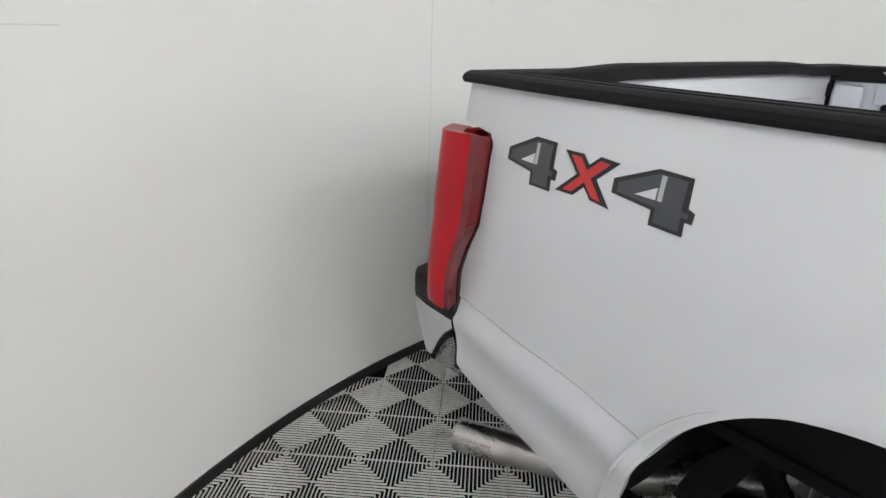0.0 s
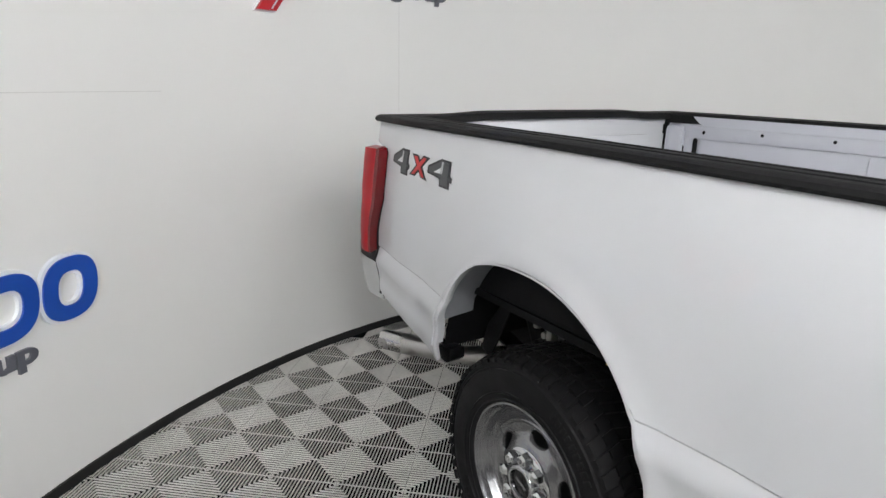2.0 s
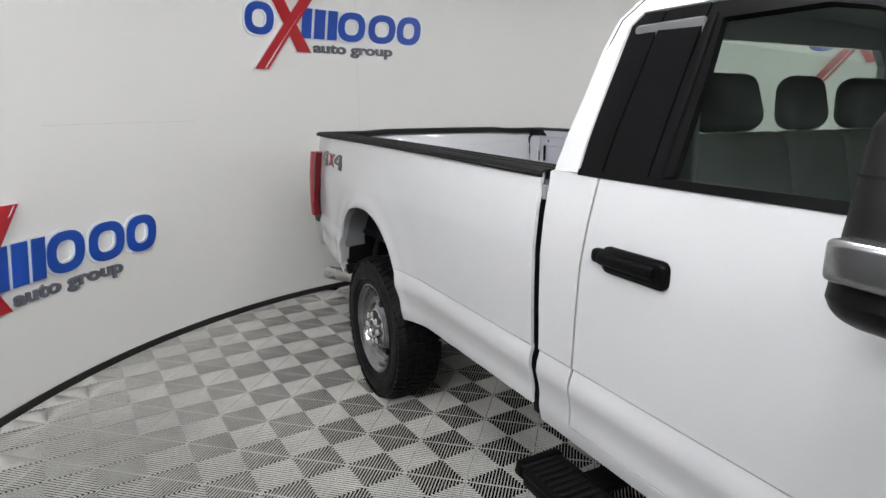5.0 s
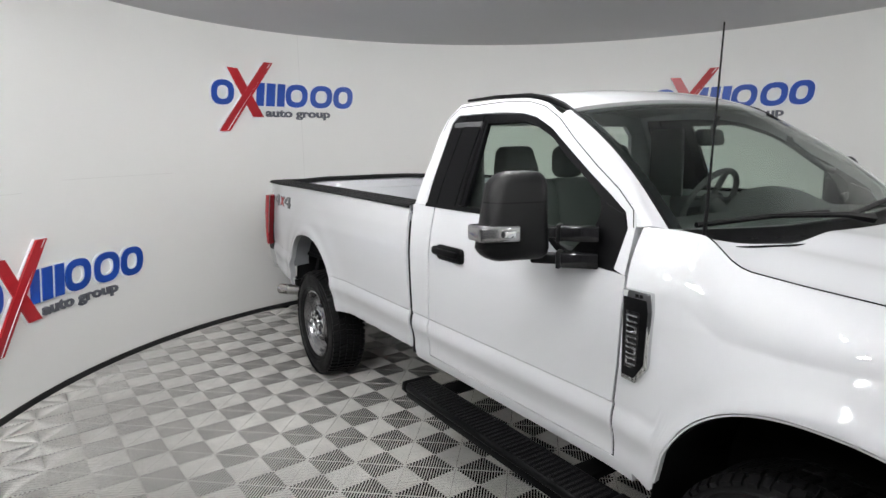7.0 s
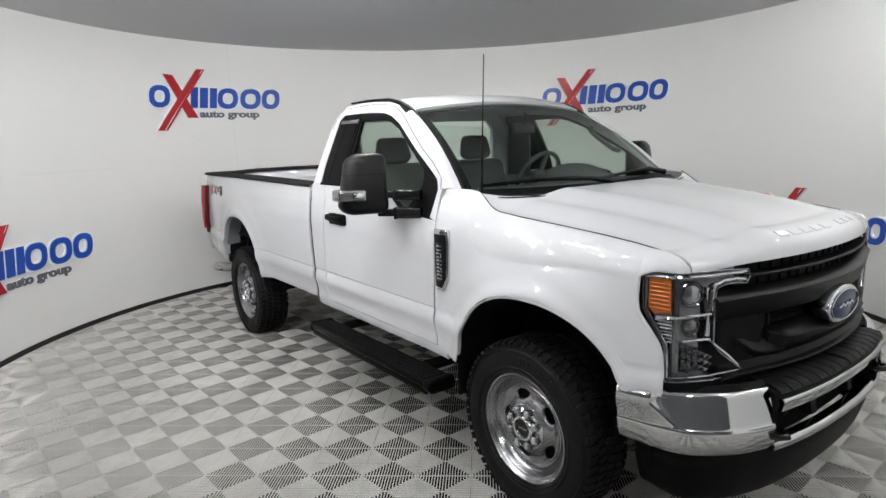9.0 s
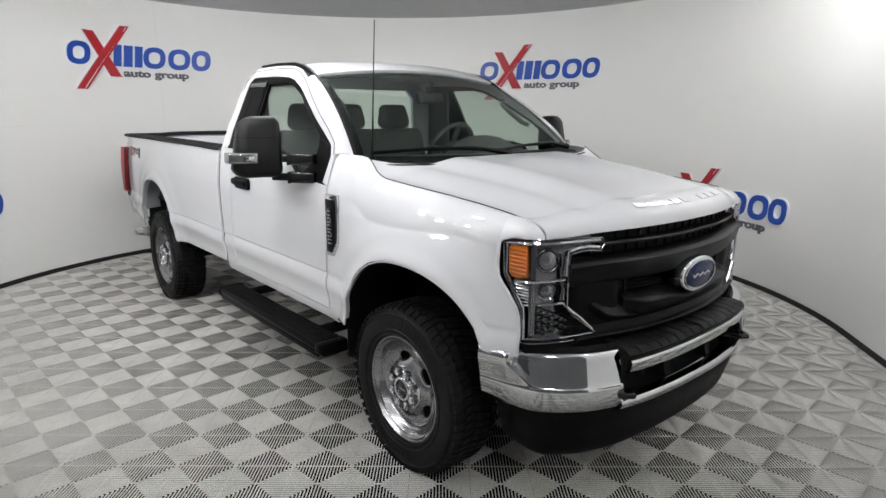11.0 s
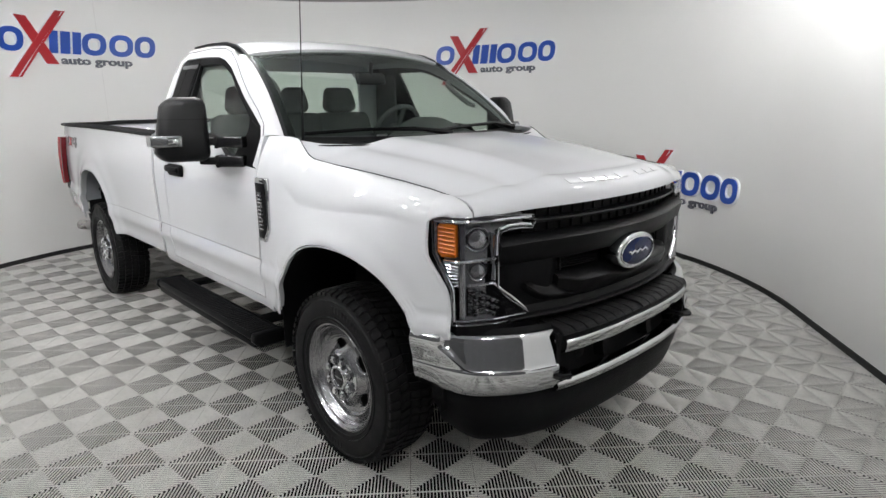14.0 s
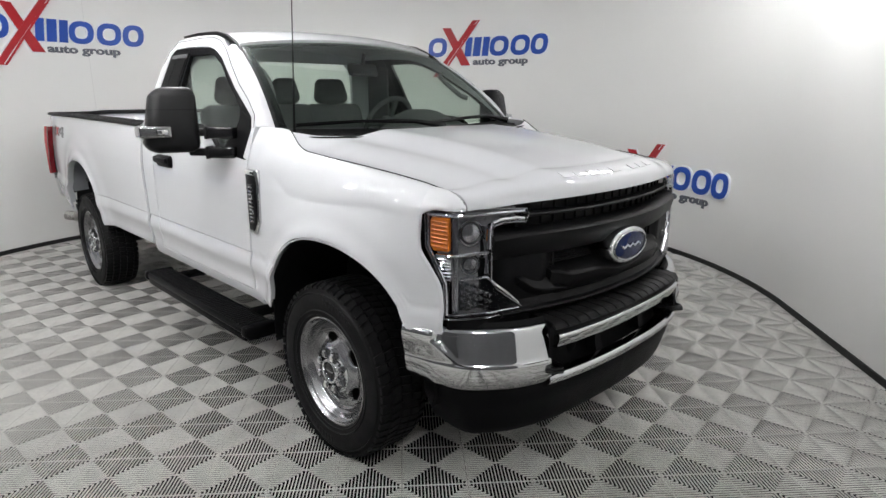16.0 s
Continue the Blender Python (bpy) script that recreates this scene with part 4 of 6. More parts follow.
def cowl(u, v):
    y = -0.79 + 1.58 * v
    t = y / 0.835
    xb = screen(0.5 + 0.5 * max(-1, min(1, t)), 0.0)
    x1 = hood_rear(y) + 0.02
    return (xb[0] - 0.012 + (x1 - xb[0] + 0.012) * u, y, xb[2] - 0.004 - 0.035 * math.sin(math.pi * 0.5 * u) + 0.006 * (u > 0.9))


cw = tp("cowl_panel", grid(cowl, 8, 40, 0.01), SATIN, "black cowl panel under the windscreen")
for k in range(26):
    y = -0.62 + k * 0.05
    xb = screen(0.5 + 0.5 * y / 0.835, 0.0)
    tp("cowl_slot", box(xb[0] + 0.035, xb[0] + 0.085, y, y + 0.028, xb[2] - 0.034, xb[2] - 0.0245, 0.002), FRAME_BLACK, "", cw) if k % 2 == 0 else None


def wiper(y0, y1, piv):
    a, b = screen(0.5 + 0.5 * y0 / 0.78, 0.01), screen(0.5 + 0.5 * y1 / 0.78, 0.045)
    m = [(p + q) / 2 for p, q in zip(a, b)]
    lift = Vector((0.018, 0, 0.014))
    w = tp("wiper", tube([Vector(a) + lift * 0.7, Vector(m) + lift * 1.15, Vector(b) + lift * 0.7], 0.010, 6), SATIN, "black windscreen wiper")
    s = screen(0.5 + 0.5 * piv / 0.78, 0.0)
    tp("wiper_arm", tube([(s[0] + 0.05, s[1], s[2]), (s[0] + 0.045, s[1] + (m[1] - s[1]) * 0.4, s[2] + 0.03), Vector(m) + lift * 1.3], 0.011, 6, radii=[0.02, 0.012, 0.008]), SATIN, "", w)
    return w


wiper(-0.70, -0.12, 0.06)
wiper(-0.02, 0.60, 0.68)
tp("aerial", tube([(-0.440, -0.81, 1.40), (-0.438, -0.81, 1.46), (-0.435, -0.80, 1.7), (-0.43, -0.785, 2.09)], 0.003, 6, radii=[0.012, 0.007, 0.0034, 0.0026]), FRAME_BLACK, "thin black whip aerial")

# ---- hood ----
def curve_table(t, tab):
    """Smooth (Catmull-Rom) value from pairs."""
    n = len(tab)
    i = 0
    while i < n - 2 and t > tab[i + 1][0]:
        i += 1
    (a, va), (b, vb) = tab[i], tab[i + 1]
    m0 = (vb - tab[i - 1][1]) / (b - tab[i - 1][0]) if i > 0 else (vb - va) / (b - a)
    m1 = (tab[i + 2][1] - va) / (tab[i + 2][0] - a) if i < n - 2 else (vb - va) / (b - a)
    h = b - a
    k = (t - a) / h
    return (2 * k ** 3 - 3 * k * k + 1) * va + (k ** 3 - 2 * k * k + k) * h * m0 + (3 * k * k - 2 * k ** 3) * vb + (k ** 3 - k * k) * h * m1


EDGE_W = [(-0.62, 0.898), (-0.54, 0.862), (-0.47, 0.850), (-0.385, 0.853), (-0.30, 0.868), (-0.24, 0.866), (-0.1, 0.842), (0.1, 0.814), (0.3, 0.797), (0.45, 0.790), (0.55, 0.789), (0.70, 0.789)]
EDGE_Z = [(-0.62, 1.460), (-0.47, 1.456), (-0.40, 1.450), (-0.37, 1.434), (-0.30, 1.386), (-0.27, 1.371), (-0.24, 1.363), (-0.1, 1.344), (0.1, 1.324), (0.3, 1.304), (0.45, 1.287), (0.55, 1.272), (0.75, 1.236)]
CENTRE_Z = [(-0.40, 1.458), (-0.215, 1.446), (0.0, 1.430), (0.2, 1.408), (0.4, 1.380), (0.6, 1.342), (0.705, 1.314), (0.80, 1.285)]


def hood_edge(x):
    """The hood's side line: half-width and height, before it rolls over the nose."""
    return lerp_table(x, EDGE_W), lerp_table(x, EDGE_Z)


def front_x(y):
    """Plan of the nose: grille in the middle, lamps wrapping round the corners."""
    y = abs(y)
    if y <= 0.545:
        return 0.845 - 0.083 * (y / 0.547) ** 2.2
    return lerp_table(y, [(0.545, 0.763), (0.712, 0.718), (0.79, 0.678), (0.825, 0.650), (0.842, 0.622), (0.850, 0.58), (0.856, 0.513)])


def hood_dome(t):
    return smooth_table(abs(t), [(0.0, 1.0), (0.45, 0.93), (0.70, 0.42), (1.0, 0.0)])


def hood_sheet(u, v):
    """u from the cowl to the nose's lower edge, v across."""
    t = 2 * v - 1
    xr = -0.385 + 0.17 * (1 - t * t)
    y_n = 0.789 * t
    xe, ze = front_x(y_n) - 0.006, 1.224 - 0.017 * abs(t) ** 3
    xs = xe - 0.150 + 0.03 * abs(t) ** 3
    if u < 0.75:
        x = xr + (xs - xr) * u / 0.75
        w, z_e = hood_edge(x)
        return (x, w * t, z_e + (curve_table(x, CENTRE_Z) - z_e) * hood_dome(t))
    w, z_e = hood_edge(xs)
    zs = z_e + (curve_table(xs, CENTRE_Z) - z_e) * hood_dome(t)
    a = (u - 0.75) / 0.25 * math.pi / 2
    return (xs + (xe - xs) * math.sin(a) ** 0.92, y_n, ze + (zs - ze) * math.cos(a) ** 0.85 if a < 1.56 else ze)


hood = tp("hood", grid(hood_sheet, 84, 72, 0.010), PAINT, "white hood with a raised centre", angle=60)
# raised lettering strip on the hood nose, as plain bars
for k in range(9):
    if k == 5:
        continue
    v = 0.275 + 0.05 * k
    bm = grid(lambda a, b: tuple(Vector(hood_sheet(0.835 + 0.045 * a, v + 0.036 * b)) + Vector((0.003, 0, 0.0022))), 3, 3, 0.003)
    tp("raised_bar", bm, PAINT, "white raised bar", hood)
GAP = [(x, *hood_edge(x)) for x in [-0.40 + 0.95 * k / 30 for k in range(31)]] + [(0.585, 0.789, 1.258), (0.615, 0.789, 1.238), (0.640, 0.789, 1.218), (0.660, 0.789, 1.200)]
for side in (-1, 1):
    tp("hood_gap", tube([(x, side * (w + 0.0025), z + 0.0012) for x, w, z in GAP], 0.0024, 6), FRAME_BLACK, "dark shut line beside the hood")

# ---- front fenders ----
def fender_front(z):
    return lerp_table(z, [(0.70, 0.612), (0.80, 0.610), (0.90, 0.604), (0.94, 0.592), (1.0, 0.556), (1.05, 0.522), (1.10, 0.513), (1.30, 0.513)])


X_REAR, X_FRONT = -0.60, 0.513


def fender_x(u, z):
    x = X_REAR + (X_FRONT - X_REAR) * u
    return x + (fender_front(z) - X_FRONT) * max(0.0, (u - 0.75) / 0.25) + (door_front(min(z, 1.455)) + 0.006 - X_REAR) * max(0.0, 1 - u / 0.15)


def fender(u, v, side):
    """u from the door to the lamp, v from the sill over the shoulder to the hood line."""
    x = X_REAR + (X_FRONT - X_REAR) * u
    xl = x
    for _ in range(4):
        lo = max(low_edge(xl), smooth_table(xl, [(0.30, 0.60), (0.42, 0.742)])) if xl > 0.3 else low_edge(xl)
        xl = fender_x(u, lo)
    w, zg = hood_edge(x)
    flat = smooth_table(x, [(-0.35, 1.0), (0.45, 0.25)])
    zs = zg - 0.088 - 0.11 * flat
    if v < 0.66:
        z = lo + (zs - lo) * v / 0.66
        xx = fender_x(u, z)
        return (xx, side * half_width(xx, z), z)
    a = (v - 0.66) / 0.34 * math.pi / 2
    ws = half_width(x, zs)
    z = zs + (zg - zs) * math.sin(a)
    if a > 1.565:
        return (fender_x(u, z), side * (w + 0.005), z)
    k = math.cos(a) ** 0.85 * (1 - flat) + (1 - math.sin(a) ** 1.7) * flat
    return (fender_x(u, z), side * (w + 0.005 + (ws - w - 0.005) * k), z)


def fender_cap(u, v, side):
    """The fender's nose over the lamp: from the shoulder's front edge to the lamp's upper edge."""
    p = Vector(fender(1.0, 0.66 + 0.34 * v, 1))
    y_f = lerp_table(v, [(0.0, 0.857), (0.35, 0.847), (0.6, 0.832), (0.8, 0.812), (1.0, 0.794)])
    q = Vector((front_x(y_f) - 0.004 if v > 0.02 else 0.515, y_f, 1.206))
    a = u * math.pi / 2
    z = q.z + (p.z - q.z) * math.cos(a) if u < 1 else q.z
    return (p.x + (q.x - p.x) * math.sin(a), side * (p.y + (q.y - p.y) * (1 - math.cos(a))), z)


for side in (-1, 1):
    fen = tp("front_fender", grid(lambda u, v: fender(u, v, side), 96, 60, 0.008, flip=side > 0), PAINT, "white front fender", angle=60)
    tp("fender_nose", grid(lambda u, v: fender_cap(u, v, side), 16, 18, 0.006, flip=side > 0), PAINT, "white fender nose over the lamp", fen, angle=80)
    # rounded front edge beside the lamp
    tp("fender_edge", tube([(fender_front(z) - 0.004, side * (half_width(fender_front(z), z) - 0.006), z) for z in [0.755 + 0.45 * k / 24 for k in range(25)]], 0.009, 10), PAINT, "", fen)
    # dark inner arch
    def well(u, v):
        t = math.pi * (1.06 - 1.12 * u)
        wx, wz = ARCH_F[0] + 0.522 * math.cos(t), 0.50 + 0.535 * max(-0.15, math.sin(t))
        return (wx, side * (half_width(wx, max(wz, 0.6)) - 0.022 - 0.43 * v), wz)
    tp("front_wheelhouse", grid(well, 30, 4, 0.004), FRAME_BLACK)
    tp("wheelhouse_wall", box(-0.55, 0.58, side * 0.52, side * 0.50, 0.45, 1.10), FRAME_BLACK)
    # side vent badge
    bo = [(-0.598, 1.268), (-0.485, 1.268), (-0.478, 1.205), (-0.488, 1.02), (-0.535, 0.955), (-0.595, 0.960)]
    bi = [(-0.593, 1.243), (-0.499, 1.243), (-0.493, 1.20), (-0.503, 1.026), (-0.541, 0.972), (-0.591, 0.976)]
    vent = tp("fender_vent", prism(bo, "y", side * 0.965, side * 0.997, 0.006), CHROME, "chrome-edged fender vent")
    tp("vent_face", prism(bi, "y", side * 0.99, side * 0.9985, 0.002), GUNMETAL, "dark vent face with bars", vent)
    tp("vent_well", prism([(-0.578, 1.20), (-0.522, 1.20), (-0.520, 1.19), (-0.528, 1.03), (-0.548, 1.005), (-0.578, 1.008)], "y", side * 0.99, side * 1.0, 0.002), GLOSS_BLACK, "", vent)
    for k in range(5):
        z0 = 1.160 - 0.036 * k
        left = k % 2 == 0
        tp("vent_bar", merge(box(-0.572, -0.530, side * 0.999, side * 1.004, z0 + 0.022, z0 + 0.029, 0.002), box(-0.572, -0.530, side * 0.999, side * 1.004, z0 + 0.002, z0 + 0.009, 0.002), box(-0.572 if left else -0.538, -0.564 if left else -0.530, side * 0.999, side * 1.004, z0 + 0.002, z0 + 0.029, 0.002)), CHROME, "", vent)
    for dx in (-0.545, -0.528):
        tp("trim_mark", box(dx, dx + 0.012, side * 0.996, side * 0.9995, 1.247, 1.258, 0.001), GLOSS_BLACK, "", vent)

# ---- lamps and grille ----
FACE = [(-0.05, 0.500, 0.861), (0.0, 0.521, 0.855), (0.25, 0.628, 0.843), (0.33, 0.662, 0.812), (0.6, 0.718, 0.712), (1.0, 0.765, 0.545), (1.05, 0.769, 0.525)]


def face(q, side, d=0.0):
    """Plan line round the corner from the lamp's side end (0) to its inner end (1)."""
    fx, fy = [(a, b) for a, b, _ in FACE], [(a, c) for a, _, c in FACE]
    tx, ty = lerp_table(q + 0.06, fx) - lerp_table(q - 0.06, fx), lerp_table(q + 0.06, fy) - lerp_table(q - 0.06, fy)
    n = Vector((-ty, tx)).normalized() if abs(tx) + abs(ty) > 1e-6 else Vector((1, 0))
    return lerp_table(q, fx) + d * n.x, side * (lerp_table(q, fy) + d * n.y)


LAMP_OUT = [(-0.01, 1.190), (0.005, 1.199), (0.213, 1.205), (0.434, 1.208), (0.703, 1.207), (0.965, 1.198), (0.990, 1.176), (0.960, 1.147), (0.847, 1.153), (0.734, 1.153), (0.647, 1.145), (0.618, 1.126), (0.618, 1.05), (0.62, 0.936), (0.674, 0.904), (0.805, 0.861), (0.935, 0.820), (0.942, 0.801), (0.60, 0.799), (0.33, 0.799), (0.205, 0.797), (0.205, 0.867), (0.189, 0.931), (0.105, 0.985), (0.026, 1.038), (-0.005, 1.060)]


def lamp_slab(poly, side, d0, d1):
    """An outline bent round the lamp's face; cut into narrow columns so that it follows the corner."""
    bm = bmesh.new()
    q0, q1 = min(p[0] for p in poly), max(p[0] for p in poly)
    flat = bm.faces.new([bm.verts.new((q, z, 0)) for q, z in poly])
    for k in range(1, 28):
        q = q0 + (q1 - q0) * k / 28
        bmesh.ops.bisect_plane(bm, geom=bm.verts[:] + bm.edges[:] + bm.faces[:], plane_co=(q, 0, 0), plane_no=(1, 0, 0))
    bmesh.ops.triangulate(bm, faces=[f for f in bm.faces if len(f.verts) > 4])
    top = bmesh.ops.extrude_face_region(bm, geom=bm.faces[:])
    upper = {v for v in top["geom"] if isinstance(v, bmesh.types.BMVert)}
    for v in bm.verts:
        x, y = face(v.co.x, side, d1 if v in upper else d0)
        v.co = Vector((x, y, v.co.y))
    bmesh.ops.recalc_face_normals(bm, faces=bm.faces[:])
    return bm


def lamp_tube(pts, side, d, r, n=8):
    out = []
    for p, q in zip(pts, pts[1:]):
        m = max(1, int(abs(p[0] - q[0]) / 0.05))
        out += [(p[0] + (q[0] - p[0]) * k / m, p[1] + (q[1] - p[1]) * k / m) for k in range(m)]
    return tube([(*face(q, side, d), z) for q, z in out + pts[-1:]], r, n)


for side in (-1, 1):
    hl = tp("headlamp", lamp_slab(LAMP_OUT, side, -0.13, -0.055), LAMP_BOWL, "clear headlamp with amber side reflector")
    tp("lamp_cover", lamp_slab(LAMP_OUT, side, -0.005, 0.0), CLEAR, "clear lamp cover", hl)
    tp("lamp_rim", lamp_tube(LAMP_OUT + LAMP_OUT[:1], side, -0.006, 0.0032), DARK_CHROME, "", hl)
    tp("amber_reflector", lamp_slab([(0.036, 1.163), (0.063, 1.176), (0.213, 1.179), (0.243, 1.172), (0.243, 1.056), (0.076, 1.050), (0.036, 1.066)], side, -0.04, -0.012), AMBER, "amber side reflector", hl)
    for k in range(7):
        tp("amber_rib", lamp_tube([(0.050, 1.068 + 0.0155 * k), (0.230, 1.068 + 0.0155 * k)], side, -0.0105, 0.0035, 6), AMBER, "", hl)
    tp("chrome_trim", merge(lamp_tube([(0.0, 1.186), (0.2, 1.188), (0.45, 1.190), (0.7, 1.191), (0.95, 1.188)], side, -0.013, 0.0085), lamp_tube([(0.013, 1.18), (0.012, 1.064), (0.115, 0.990), (0.205, 0.935), (0.225, 0.86), (0.225, 0.81)], side, -0.012, 0.0055),
                            lamp_tube([(0.95, 1.160), (0.84, 1.166), (0.72, 1.165), (0.64, 1.155), (0.607, 1.13), (0.602, 1.06)], side, -0.015, 0.009),
                            lamp_tube([(0.10, 1.034), (0.25, 1.038), (0.595, 1.048)], side, -0.014, 0.0075),
                            lamp_tube([(0.33, 0.951), (0.58, 0.954), (0.66, 0.925), (0.80, 0.878), (0.92, 0.830)], side, -0.014, 0.006),
                            lamp_tube([(0.24, 0.811), (0.6, 0.813), (0.92, 0.812)], side, -0.014, 0.005)), CHROME, "", hl)
    tp("lamp_column", lamp_slab([(0.555, 1.145), (0.600, 1.14), (0.605, 0.962), (0.565, 0.962), (0.575, 1.05)], side, -0.045, -0.022), CHROME, "bright inner reflector", hl)
    tp("lamp_pillar", lamp_slab([(0.268, 1.175), (0.318, 1.175), (0.318, 0.812), (0.268, 0.812)], side, -0.05, -0.030), DARK_CHROME, "dark inner pillar", hl)
    for k in range(7):
        tp("clear_rib", lamp_tube([(0.095 + 0.017 * k, 1.020 - 0.0125 * k), (0.262, 1.022 - 0.0125 * k)], side, -0.018, 0.0042, 6), CHROME, "", hl)
    for q0, z0, rr in ((0.45, 1.115, 0.040), (0.45, 0.995, 0.030)):
        c = Vector((*face(q0, side, -0.05), z0))
        n = Vector((0.88, side * 0.47, 0)).normalized()
        tp("lamp_projector", tube([c - n * 0.02, c, c + n * 0.010, c + n * 0.016], rr, 20, radii=[rr, rr, rr * 0.85, rr * 0.3]), LAMP_DARK, "smoked projector lens", hl)
        tp("projector_ring", tube([c + n * 0.004 + Vector((-n.y * math.cos(k * math.pi / 12), n.x * math.cos(k * math.pi / 12), math.sin(k * math.pi / 12))) * (rr + 0.006) for k in range(25)], 0.004, 6, cap=False), DARK_CHROME, "", hl)
    for r in range(4):
        for k in range(8 - r):
            c = Vector((*face(0.36 + 0.060 * k, side, -0.040), 0.925 - 0.028 * r - 0.010 * k))
            if c.z > 0.825:
                tp("lamp_facet", moved(box(-0.010, 0.010, -0.009, 0.009, -0.010, 0.010, 0.003), Matrix.Translation(c) @ pose(0, 0, 0, 0, 25, side * 22)), DARK_CHROME, "", hl)
    tp("lamp_reflector", lamp_slab([(0.33, 0.94), (0.57, 0.94), (0.66, 0.91), (0.90, 0.835), (0.90, 0.818), (0.33, 0.818)], side, -0.058, -0.050), LAMP_DARK, "dim reflector bowl", hl)
    tp("lamp_base_trim", lamp_slab([(0.20, 0.794), (1.05, 0.794), (1.05, 0.752), (0.21, 0.752)], side, -0.08, -0.012), SATIN)


def loft(y0, y1, prof, n=30):
    """A bar across the nose: prof(y) gives (ahead of the nose, height) round its section."""
    bm = bmesh.new()
    rings = []
    for k in range(n + 1):
        y = y0 + (y1 - y0) * k / n
        rings.append([bm.verts.new((front_x(y) + d, y, z)) for d, z in prof(y)])
    m = len(rings[0])
    for r, s in zip(rings, rings[1:]):
        for i in range(m):
            bm.faces.new((r[i], s[i], s[(i + 1) % m], r[(i + 1) % m]))
    bm.faces.new(rings[0])
    bm.faces.new(rings[-1][::-1])
    bmesh.ops.recalc_face_normals(bm, faces=bm.faces[:])
    return bm


def bar(z0, z1, d0, d1, bev=0.006):
    return lambda y: [(d0, z0), (d1 - bev, z0), (d1, z0 + bev), (d1, z1 - bev), (d1 - bev, z1), (d0, z1)]


gr = tp("grille", loft(-0.74, 0.74, bar(0.745, 1.218, -0.17, -0.125)), FRAME_BLACK, "black two-bar grille with oval emblem")
tp("upper_lip", loft(-0.56, 0.56, bar(1.164, 1.177, -0.09, -0.004, 0.004)), GUNMETAL, "", gr)
tp("slot_floor", loft(-0.56, 0.56, bar(1.118, 1.166, -0.12, -0.055, 0.004)), SATIN, "", gr)
tp("slot_ceiling", loft(-0.56, 0.56, bar(1.176, 1.222, -0.12, -0.050, 0.004)), SATIN, "", gr)
for k in range(18):
    y = -0.51 + 0.06 * k
    for zc, h, dd in ((1.199, 0.018, -0.030), (1.143, 0.020, -0.034)):
        tp("slot_rib", moved(box(-0.03, 0.006, -0.0022, 0.0022, -h, h, 0.0008), Matrix.Translation((front_x(y) + dd - 0.018, y, zc))), SATIN, "", gr)


def frame_prof(y):
    """Upper bar of the frame: a sloped top, a crisp edge and a face that tucks back."""
    k = smooth_table(abs(y), [(0.0, 0.0), (0.55, 0.0), (0.70, 1.0)])
    return [(-0.12, 1.122), (-0.030, 1.121), (0.004, 1.104), (0.012, 1.097 - 0.004 * k), (0.011, 1.090), (-0.006, 1.024), (-0.016, 1.014), (-0.12, 1.014)]


def wing_prof(y):
    """The bar that carries the emblem: a shelf on top, ending in swept tips."""
    k = smooth_table(abs(y), [(0.0, 0.0), (0.34, 0.0), (0.42, 1.0)])
    dip = 0.020 * math.exp(-(y / 0.13) ** 4)
    return [(-0.10, 0.946), (-0.045, 0.944 + 0.004 * k), (0.018 - 0.035 * k, 0.921 + 0.016 * k - dip), (0.023 - 0.035 * k, 0.914 + 0.014 * k - dip), (0.018 - 0.035 * k, 0.900 - dip), (-0.004 - 0.02 * k, 0.850), (-0.016, 0.842), (-0.10, 0.842)]


def low_prof(y):
    return [(-0.11, 0.846), (-0.026, 0.846), (-0.020, 0.840), (-0.010, 0.812), (0.006, 0.806), (0.010, 0.800), (0.006, 0.794), (-0.03, 0.770), (-0.11, 0.765)]


tp("grille_frame", loft(-0.705, 0.705, frame_prof, 40), GUNMETAL, "dark grey grille frame", gr)
tp("emblem_wing", loft(-0.425, 0.425, wing_prof, 40), GUNMETAL, "dark grey bar across the grille", gr)
tp("lower_bar", loft(-0.66, 0.66, low_prof, 36), GUNMETAL, "", gr)
for side in (-1, 1):
    def cheek(y):
        k = smooth_table(abs(y), [(0.40, 1.0), (0.47, 0.0), (0.66, 0.0), (0.71, 1.0)])
        return [(-0.12, 0.80), (-0.028 - 0.03 * k, 0.80 + 0.03 * k), (-0.020 - 0.03 * k, 0.84), (-0.016 - 0.03 * k, 0.95), (-0.014 - 0.03 * k, 1.02), (-0.12, 1.02)]
    tp("grille_cheek", loft(side * 0.712, side * 0.405, cheek, 16), SATIN, "black side of the grille", gr)

    def shelf(y):
        z = lerp_table(abs(y), [(0.36, 0.866), (0.48, 0.874), (0.525, 0.888), (0.585, 0.930)])
        b = lerp_table(abs(y), [(0.36, 0.004), (0.44, 0.040), (0.55, 0.044), (0.585, 0.008)])
        return [(-0.07, z + b), (-0.030, z + b), (0.004, z), (0.004, z - 0.006), (-0.02, z - 0.03), (-0.07, z - 0.03)]
    tp("grille_shelf", loft(side * 0.587, side * 0.36, shelf, 14), GUNMETAL, "", gr)
    for k in range(6):
        z = 0.955 + 0.0105 * k
        tp("grille_slat", loft(side * 0.455, side * 0.15, bar(z, z + 0.005, -0.10, -0.055, 0.001), 8), GUNMETAL, "", gr)
    tp("slat_post", loft(side * 0.385, side * 0.377, bar(0.946, 1.018, -0.10, -0.050, 0.002), 1), GUNMETAL, "", gr)
em = front_x(0)


def oval(rx, rz, n=40):
    return [(rx * math.cos(2 * math.pi * k / n), 0.985 + rz * math.sin(2 * math.pi * k / n)) for k in range(n)]


tp("emblem", prism(oval(0.150, 0.078), "x", em - 0.03, em + 0.036, 0.010, 3), CHROME, "chrome-ringed dark blue oval emblem", gr)
